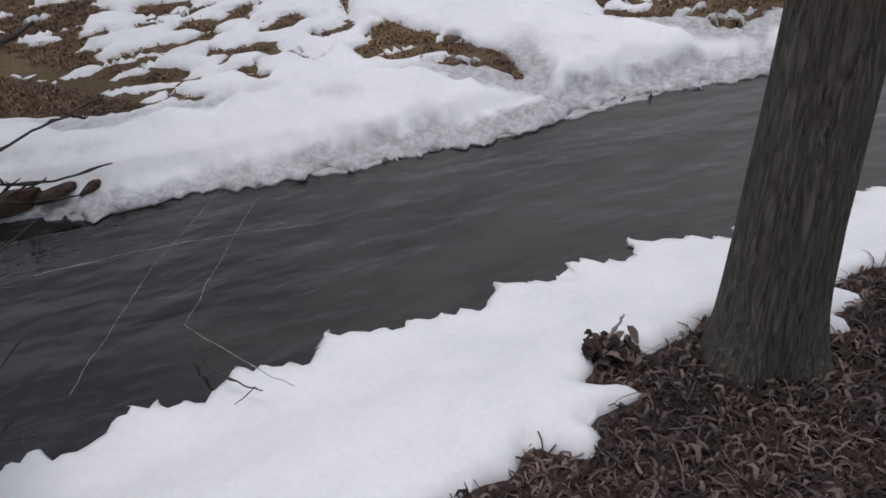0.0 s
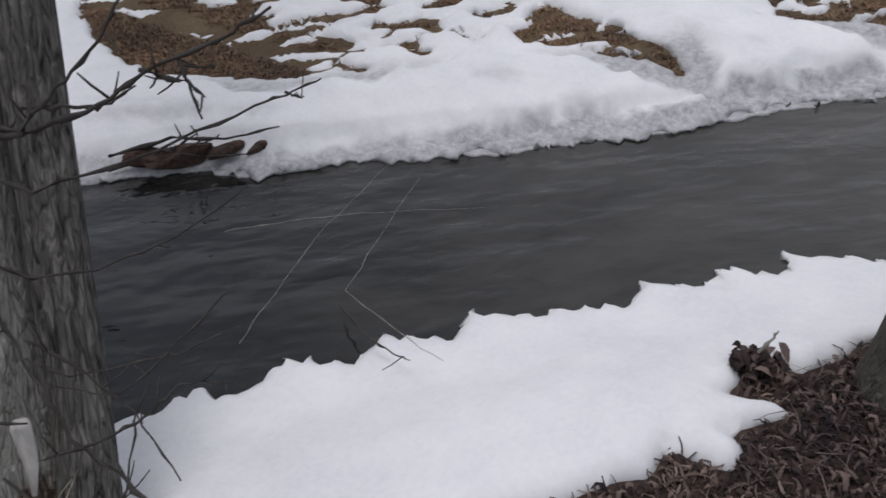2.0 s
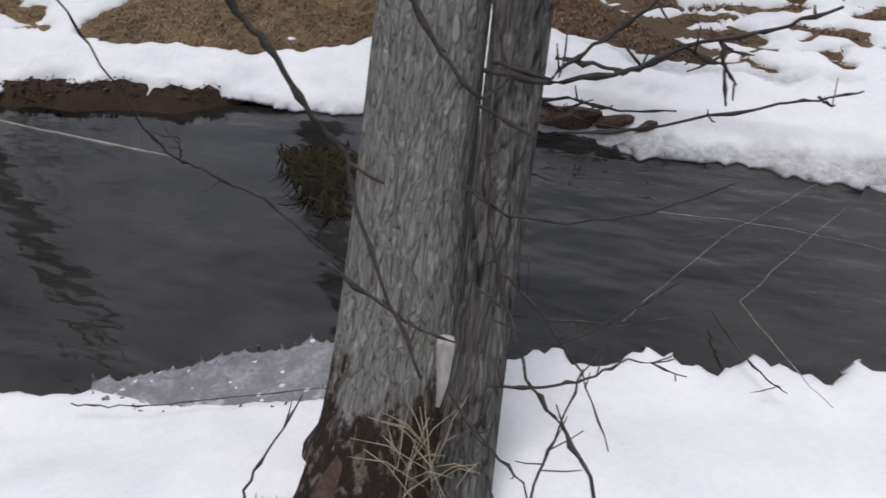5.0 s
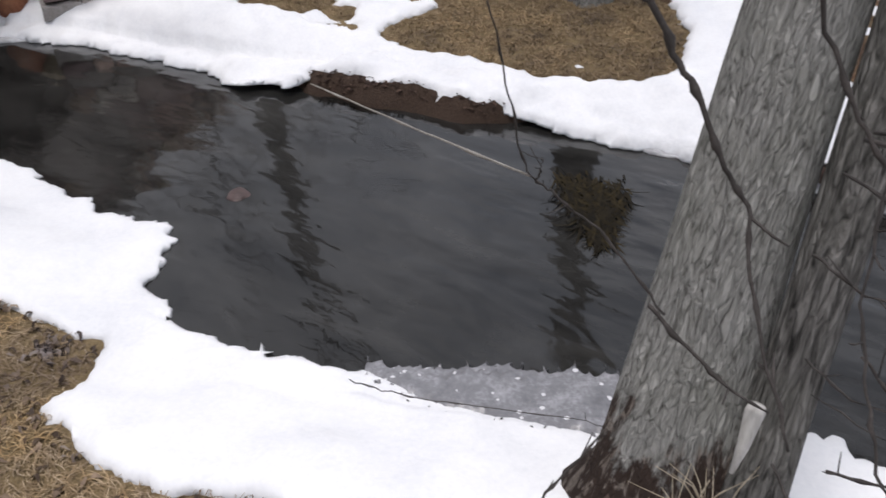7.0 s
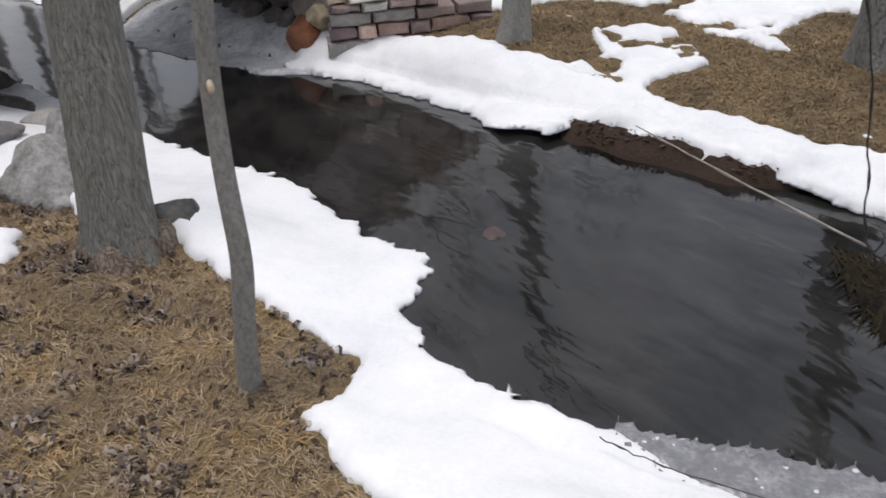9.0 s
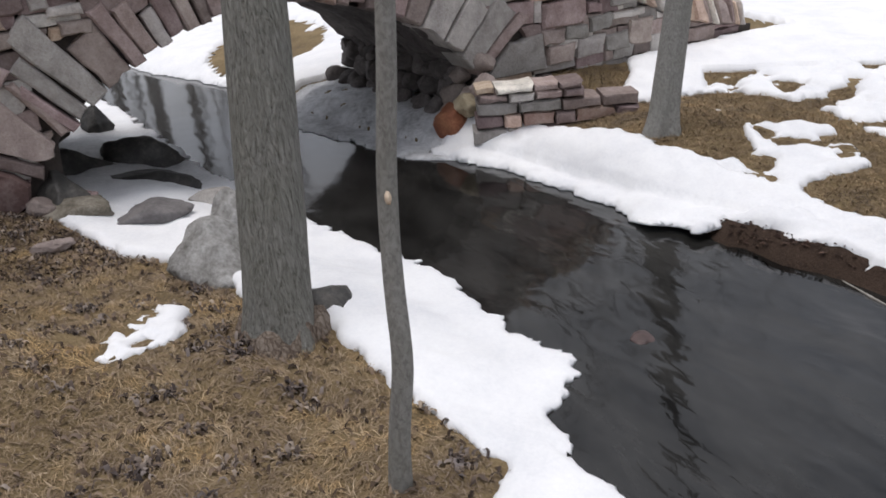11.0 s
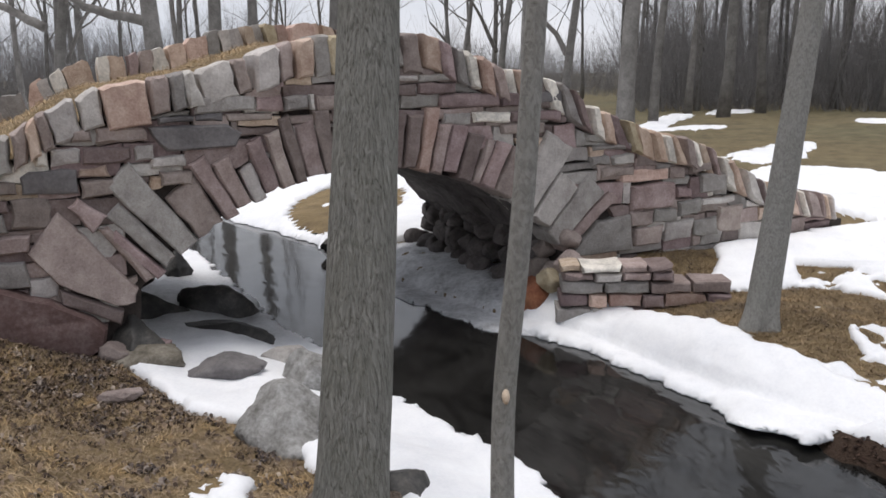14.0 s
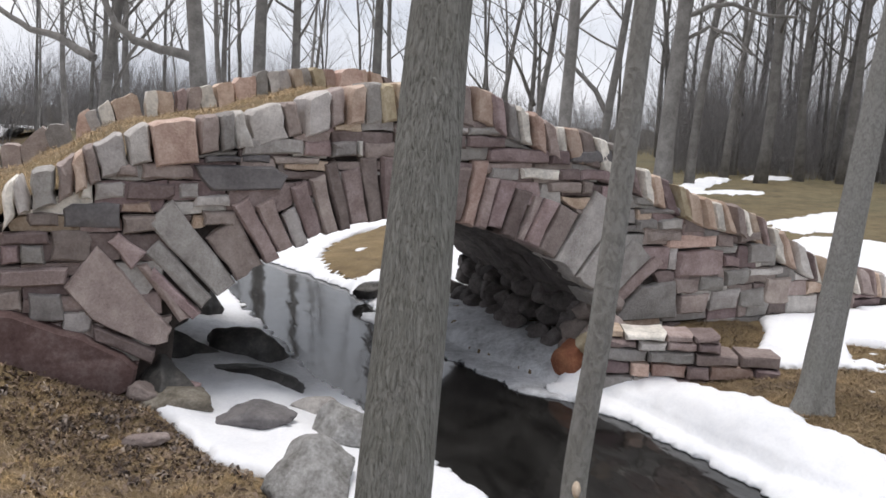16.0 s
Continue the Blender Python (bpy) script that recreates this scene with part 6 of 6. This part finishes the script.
scatter("leaf_litter", "scattered curled dead leaves in the near turf", 2400, near_grass, (-5.2, -0.9, -4.2, 1.6), M_TURF_LEAF, (0.025, 0.06), (0.006, 0.014), (0.01, 0.035), 8, 1.6)
foot_soil = lambda x, y: np.minimum(near_grass(x, y), 1.0 - np.hypot((x + 4.85) / 0.95, (y + 3.75) / 0.95) + 0.3 * fbm(x, y, 57, 3, 2))
scatter("leaf_litter", "brown leaf litter on bare soil by the bridge's foot", 2300, foot_soil, (-6.0, -3.8, -5.0, -2.6), M_TURF_LEAF, (0.02, 0.06), (0.004, 0.012), (0.006, 0.03), 14, 1.6)
far_grass = lambda x, y: np.minimum(clear(x, y), -banks(x, y)[0] - 0.15)
M_ROOTS = blade_material("wet_roots", (0.02, 0.012, 0.01), (0.05, 0.031, 0.026), (0.11, 0.075, 0.062))
M_BLADE_RED = blade_material("rust_brown_litter", (0.0938, 0.0625, 0.0475), (0.206, 0.138, 0.1), (0.35, 0.25, 0.181))
scatter("dead_grass", "short straw-brown dead grass on the far bank", 24000, lambda x, y: np.minimum(far_grass(x, y), 3.5 - y), (-9, -4, -0.6, 3.6), M_BLADE_FAR, (0.03, 0.075), (0.0018, 0.0038), (0.004, 0.025), 5)
scatter("leaf_litter", "rust-brown leaf litter and grass among snow patches", 34000, lambda x, y: np.minimum(far_grass(x, y), y - 3.4), (-7.5, 0, 3.4, 6.9), M_BLADE_RED, (0.02, 0.055), (0.002, 0.005), (0.006, 0.028), 6, 1.2)


cut_face = lambda x, y: np.minimum(np.minimum(0.12 + banks(x, y)[0], 0.07 - banks(x, y)[0]), np.minimum(x + 5.7, -4.85 - x)) + 0.05 * fbm(x, y, 58, 3, 5)
scatter("root_mat", "dark red-brown roots and earth crumbs under the snow's lip", 800, cut_face, (-5.8, -4.7, 0.4, 2.3), M_ROOTS, (0.015, 0.05), (0.004, 0.012), (0.002, 0.012), 23, 1.4)


def leaf_clump():
    """A wad of dark curled leaves standing out of the snow's edge."""
    rng = random.Random(61)
    bm = bmesh.new()
    for _ in range(70):
        a = rng.uniform(0, 6.28)
        x, y = -0.46 + rng.uniform(-0.07, 0.09), 3.36 + rng.uniform(-0.06, 0.06)
        z = float(ground_height(np.array([x]), np.array([y]))[0]) + rng.uniform(0.0, 0.045)
        way, side = Vector((math.cos(a), math.sin(a), rng.uniform(0.1, 1.0))), Vector((-math.sin(a), math.cos(a), rng.uniform(-0.3, 0.3)))
        l, w = rng.uniform(0.03, 0.06), rng.uniform(0.008, 0.018)
        rows = []
        for u, f, lift in ((0, 0.3, 0), (0.35, 1.0, 0.012), (0.7, 0.8, 0.01), (1, 0.1, -0.006)):
            c = Vector((x, y, z + lift)) + way * l * u
            rows.append([bm.verts.new(c + side * w * f), bm.verts.new(c - Vector((0, 0, 0.006))), bm.verts.new(c - side * w * f)])
        for p, q in zip(rows[:-1], rows[1:]):
            bm.faces.new((p[0], p[1], q[1], q[0]))
            bm.faces.new((p[1], p[2], q[2], q[1]))
    ob = part("leaf_clump", bm, M_LITTER)
    return tagged(ob, "wad of dark curled dead leaves at the snow's edge", "dead leaves", kind="stuff")


leaf_clump()


def deck_straw():
    """Matted dead grass on the path over the bridge."""
    rng = random.Random(21)
    V, F = [], []
    for _ in range(17000):
        s, d = rng.uniform(-5.0, 2.0), rng.uniform(0.3, B_W - 0.3)
        b = at_bridge(s, d, deck_height(s, d))
        a, l, w = rng.uniform(0, 6.28), rng.uniform(0.03, 0.09), rng.uniform(0.0011, 0.0025)
        way, side = Vector((math.cos(a), math.sin(a), 0)), Vector((-math.sin(a), math.cos(a), 0)) * w
        k = len(V)
        for p, f in ((b, 1.0), (b + way * l * 0.5 + Vector((0, 0, rng.uniform(0.01, 0.04))), 0.9), (b + way * l + Vector((0, 0, 0.005)), 0.3)):
            V += [p - side * f, p + side * f]
        F += [(k, k + 1, k + 3, k + 2), (k + 2, k + 3, k + 5, k + 4)]
    ob = from_arrays("dead_grass", V, F, M_BLADE_DECK)
    return tagged(ob, "matted straw-coloured grass on the bridge path", "grass", kind="stuff")


deck_straw()
straw = thing("straw_tuft", "tuft of pale dry straw at the twin tree's foot", "grass tuft", (-1.56, 1.6, 0.3))
rng = random.Random(12)
bm = bmesh.new()
for k in range(30):
    b = Vector((-1.57 + rng.uniform(-0.09, 0.07), 1.58 + rng.uniform(-0.06, 0.1), 0.3))
    w = Vector((rng.uniform(-1, 1), rng.uniform(-1, 1), rng.uniform(0.3, 1.8))).normalized()
    l = rng.uniform(0.1, 0.32)
    tube(bm, [b, b + w * l * 0.5, b + w * l + Vector((0, 0, -0.25 * l))], [0.0018, 0.0016, 0.0008], 4)
part("tuft", bm, M_STRAW, straw)


def reflection_clump():
    """Olive-brown reflection built as many thin strands, fanned out at the head and drawn together below."""
    rng = np.random.RandomState(9)
    V, Fq = [], []
    for _ in range(620):
        u, v = rng.uniform(-1, 1), rng.beta(1.2, 2.0)
        head = np.array([-4.03 + 0.1 * u, 2.19 + 0.17 * u]) + rng.normal(0, 0.03, 2)
        tail = np.array([-3.36, 2.02 + 0.05 * u])
        p = head + (tail - head) * v
        way = tail - head + np.array([rng.normal(0, 0.13), rng.normal(0, 0.13)])
        way /= np.hypot(*way)
        l, w, turn, z = rng.uniform(0.06, 0.2), rng.uniform(0.0025, 0.007), rng.normal(0, 0.7), rng.uniform(0.004, 0.014)
        k = len(V)
        for i, f in enumerate((0.7, 1.0, 0.8, 0.1)):
            side = np.array([-way[1], way[0]]) * w * f
            V += [(*(p - side), z), (*(p + side), z + 0.002)]
            c, s_ = math.cos(turn / 3), math.sin(turn / 3)
            way = np.array([way[0] * c - way[1] * s_, way[0] * s_ + way[1] * c])
            p = p + way * l / 3
        Fq += [(k + 2 * i, k + 2 * i + 1, k + 2 * i + 3, k + 2 * i + 2) for i in range(3)]
    ob = from_arrays("water_weed", V, Fq, M_REFLECTION_CLUMP)
    return tagged(ob, "olive-brown strands on the water standing for a reflection", "water weed", kind="stuff")


# olive colour of the reflection that is built as strands
M_REFLECTION_CLUMP = blade_material("olive_reflection_colour", (0.005, 0.004, 0.002), (0.015, 0.0115, 0.0045), (0.036, 0.028, 0.01))
reflection_clump()


# ------------------------------------------------------------------ trees and woods behind
def far_tree(label, x, y, r, h, seed, low=0.35, limbs=8, lean=0.0, reach=0.42, depth=4, split=3, heavy=()):
    g = float(ground_height(np.array([x]), np.array([y]), False)[0])
    ob = thing("tree", label, "tree", (x, y, g), "trees behind the bridge")
    rng = random.Random(seed)
    bm = bmesh.new()
    pts, radii = [], []
    p = Vector((x, y, g - 0.2))
    w = Vector((rng.uniform(-0.05, 0.05) + lean * 0.3, rng.uniform(-0.05, 0.05) + lean, 1)).normalized()
    n = 9
    for i in range(n + 1):
        pts.append(p.copy())
        radii.append(r * (1.25 if i == 0 else 1 - 0.75 * i / n))
        w = (w + Vector((rng.uniform(-0.06, 0.06), rng.uniform(-0.06, 0.06), 0.04))).normalized()
        p = p + w * (h / n)
    tube(bm, pts, radii, 10)
    part("trunk", bm, B_FAR, ob)
    bm = bmesh.new()
    for k in range(limbs):
        f = low + (0.97 - low) * k / max(1, limbs - 1)
        i = min(n - 1, int(f * n))
        st = pts[i].lerp(pts[i + 1], f * n - i)
        a = rng.uniform(0, 6.28)
        limb(bm, st, (math.cos(a), math.sin(a), rng.uniform(0.5, 1.4)), h * reach * (1.15 - 0.6 * f), radii[i] * 0.34, depth, rng, 0, split)
    part("crown", bm, B_FAR, ob)
    for run, r0, r1 in heavy:
        bm = bmesh.new()
        ends = [Vector(q) for q in run]
        way = [a.lerp(b, w) + Vector((0, 0, 0.012 * math.sin(6 * w + 3 * a.z))) for a, b in zip(ends[:-1], ends[1:]) for w in (0, 0.34, 0.67)] + [ends[-1]]
        tube(bm, way, [r0 + (r1 - r0) * i / (len(way) - 1) for i in range(len(way))], 9)
        for i in range(3, len(way), 2):
            limb(bm, way[i], (rng.uniform(-0.6, 0.6), rng.uniform(-0.6, 0.6), 1.0), rng.uniform(0.8, 1.9), r1 * 0.5, 3, rng)
        part("limb", bm, B_FAR, ob, "heavy crooked low limb")
    return ob


OLD = "old bare tree with heavy low limbs behind the bridge"
TALL = "tall bare woodland tree behind the bridge"
far_tree(OLD, -16.5, -15.4, 0.17, 11, 301, 0.42, 7, reach=0.5, depth=5, heavy=(([(-16.5, -15.45, 3.45), (-16.45, -15.85, 3.62), (-16.4, -16.5, 3.95), (-16.25, -17.2, 4.1), (-16.1, -18.0, 4.55), (-16.0, -18.8, 5.2)], 0.12, 0.05),
         ([(-16.9, -15.3, 2.6), (-17.13, -14.92, 3.6), (-17.4, -14.45, 4.3), (-17.71, -14.0, 5.0), (-17.9, -13.6, 5.9)], 0.05, 0.03)))
far_tree(OLD, -16.6, -12.3, 0.24, 12, 302, 0.42, 7, reach=0.5, depth=5, heavy=(([(-16.6, -12.35, 3.35), (-16.6, -12.8, 3.55), (-16.5, -13.44, 3.66), (-16.35, -14.07, 3.85), (-16.25, -14.53, 4.2), (-16.2, -14.84, 4.8), (-16.1, -15.1, 5.8)], 0.13, 0.06), ))
for k, (x, y, r, h, ln) in enumerate([(-20.6, -13.6, 0.22, 13, 0.06), (-21.1, -12.8, 0.15, 12, 0.1), (-24.9, -17.9, 0.12, 12, 0.0), (-30.8, -18.0, 0.08, 12, 0.0), (-24.1, -11.6, 0.18, 13, 0.0),
                                      (-27.9, -12.9, 0.11, 12, 0.0), (-29.3, -9.5, 0.08, 12, 0.0), (-22.2, -5.2, 0.2, 13, 0.02), (-24.4, -4.6, 0.14, 12, 0.05), (-20.7, -2.3, 0.22, 13, 0.04),
                                      (-26.7, -2.2, 0.14, 13, 0.05), (-30.8, -1.4, 0.13, 13, 0.02), (-28.8, -0.2, 0.19, 14, 0.06), (-30.8, 1.0, 0.16, 14, 0.03), (-30.7, 2.3, 0.17, 14, 0.06), (-33.6, 3.5, 0.15, 13, 0.03)]):
    arms = ()
    if k == 9:
        arms = (([(-20.95, -2.3, 4.2), (-21.2, -2.1, 4.9), (-21.5, -1.6, 5.2), (-21.7, -1.1, 5.25), (-22.0, -0.5, 5.05), (-22.2, 0.3, 5.0)], 0.075, 0.035), ([(-20.95, -2.3, 3.9), (-21.2, -2.05, 4.4), (-21.45, -1.6, 4.7), (-21.7, -1.1, 4.55), (-21.9, -0.6, 4.1)], 0.06, 0.025))
    if k == 8:
        arms = (([(-24.5, -4.45, 2.7), (-24.6, -4.8, 3.3), (-24.5, -5.3, 3.8), (-24.5, -5.9, 4.4)], 0.09, 0.04), )
    far_tree(TALL, x, y, r, h, 320 + k, 0.34, 11, ln, reach=0.34, heavy=arms)
rng = random.Random(77)
protos = [o for o in scene.objects if o.name.startswith("tree") and o.get("label") == TALL][1:9]
for k in range(105):
    a = radians(rng.uniform(154, 187) if k % 3 else rng.uniform(187, 236))
    d = rng.uniform(31, 62)
    x, y = -0.8 + math.cos(a) * d, math.sin(a) * d
    src = rng.choice(protos)
    g = float(ground_height(np.array([x]), np.array([y]), False)[0])
    c = rng.uniform(0.75, 1.1)
    made = copy_thing(src, Matrix.Translation((x, y, g)) @ Matrix.Rotation(rng.uniform(0, 6.28), 4, "Z"))
    made.scale = (c, c, rng.uniform(0.85, 1.15))


def thicket(name, label, a0, a1, d0, d1, h, count, seed):
    """Bare undergrowth at the edge of the woods: thousands of thin forked stems."""
    rng = np.random.RandomState(seed)
    a = np.radians(rng.uniform(a0, a1, count))
    d = rng.uniform(d0, d1, count)
    X, Y = -0.8 + np.cos(a) * d, np.sin(a) * d
    Z = ground_height(X, Y, False) - 0.1
    V, Fq = [], []
    for i in range(count):
        hh = h * rng.uniform(0.2, 1.0) ** 1.6 * (0.75 + 0.9 * noise.noise(Vector((X[i] * 0.25, Y[i] * 0.25, seed))))
        r = rng.uniform(0.007, 0.02)
        p = Vector((X[i], Y[i], Z[i]))
        w = Vector((rng.uniform(-0.5, 0.5), rng.uniform(-0.5, 0.5), 1)).normalized()
        for b in range(4):
            q = p + w * hh if b == 0 else p + w * hh * rng.uniform(0.25, 0.7)
            e = q if b == 0 else q + Vector((rng.uniform(-1, 1), rng.uniform(-1, 1), rng.uniform(0.2, 1.2))).normalized() * hh * 0.45
            st = p if b == 0 else q
            rr = r if b == 0 else r * 0.6
            k = len(V)
            for c in (st, e):
                f = rr if c is st else rr * 0.4
                V += [(c.x + f, c.y, c.z), (c.x - f * 0.5, c.y + f * 0.87, c.z), (c.x - f * 0.5, c.y - f * 0.87, c.z)]
            Fq += [(k, k + 1, k + 4, k + 3), (k + 1, k + 2, k + 5, k + 4), (k + 2, k, k + 3, k + 5)]
    ob = from_arrays(name, V, Fq, M_BRUSH)
    return tagged(ob, label, "undergrowth", kind="stuff")


thicket("undergrowth", "dense bare grey-brown undergrowth at the wood's edge", 156, 186, 31, 60, 7.2, 10500, 5)
thicket("undergrowth", "thin bare brush in front of the distant wood", 184, 226, 50, 95, 5.8, 9000, 8)
thicket("undergrowth", "distant bare thicket beyond the field", 210, 245, 55, 90, 8.0, 9000, 6)
thicket("undergrowth", "distant bare thicket along the stream", 90, 158, 50, 80, 5.0, 5000, 7)
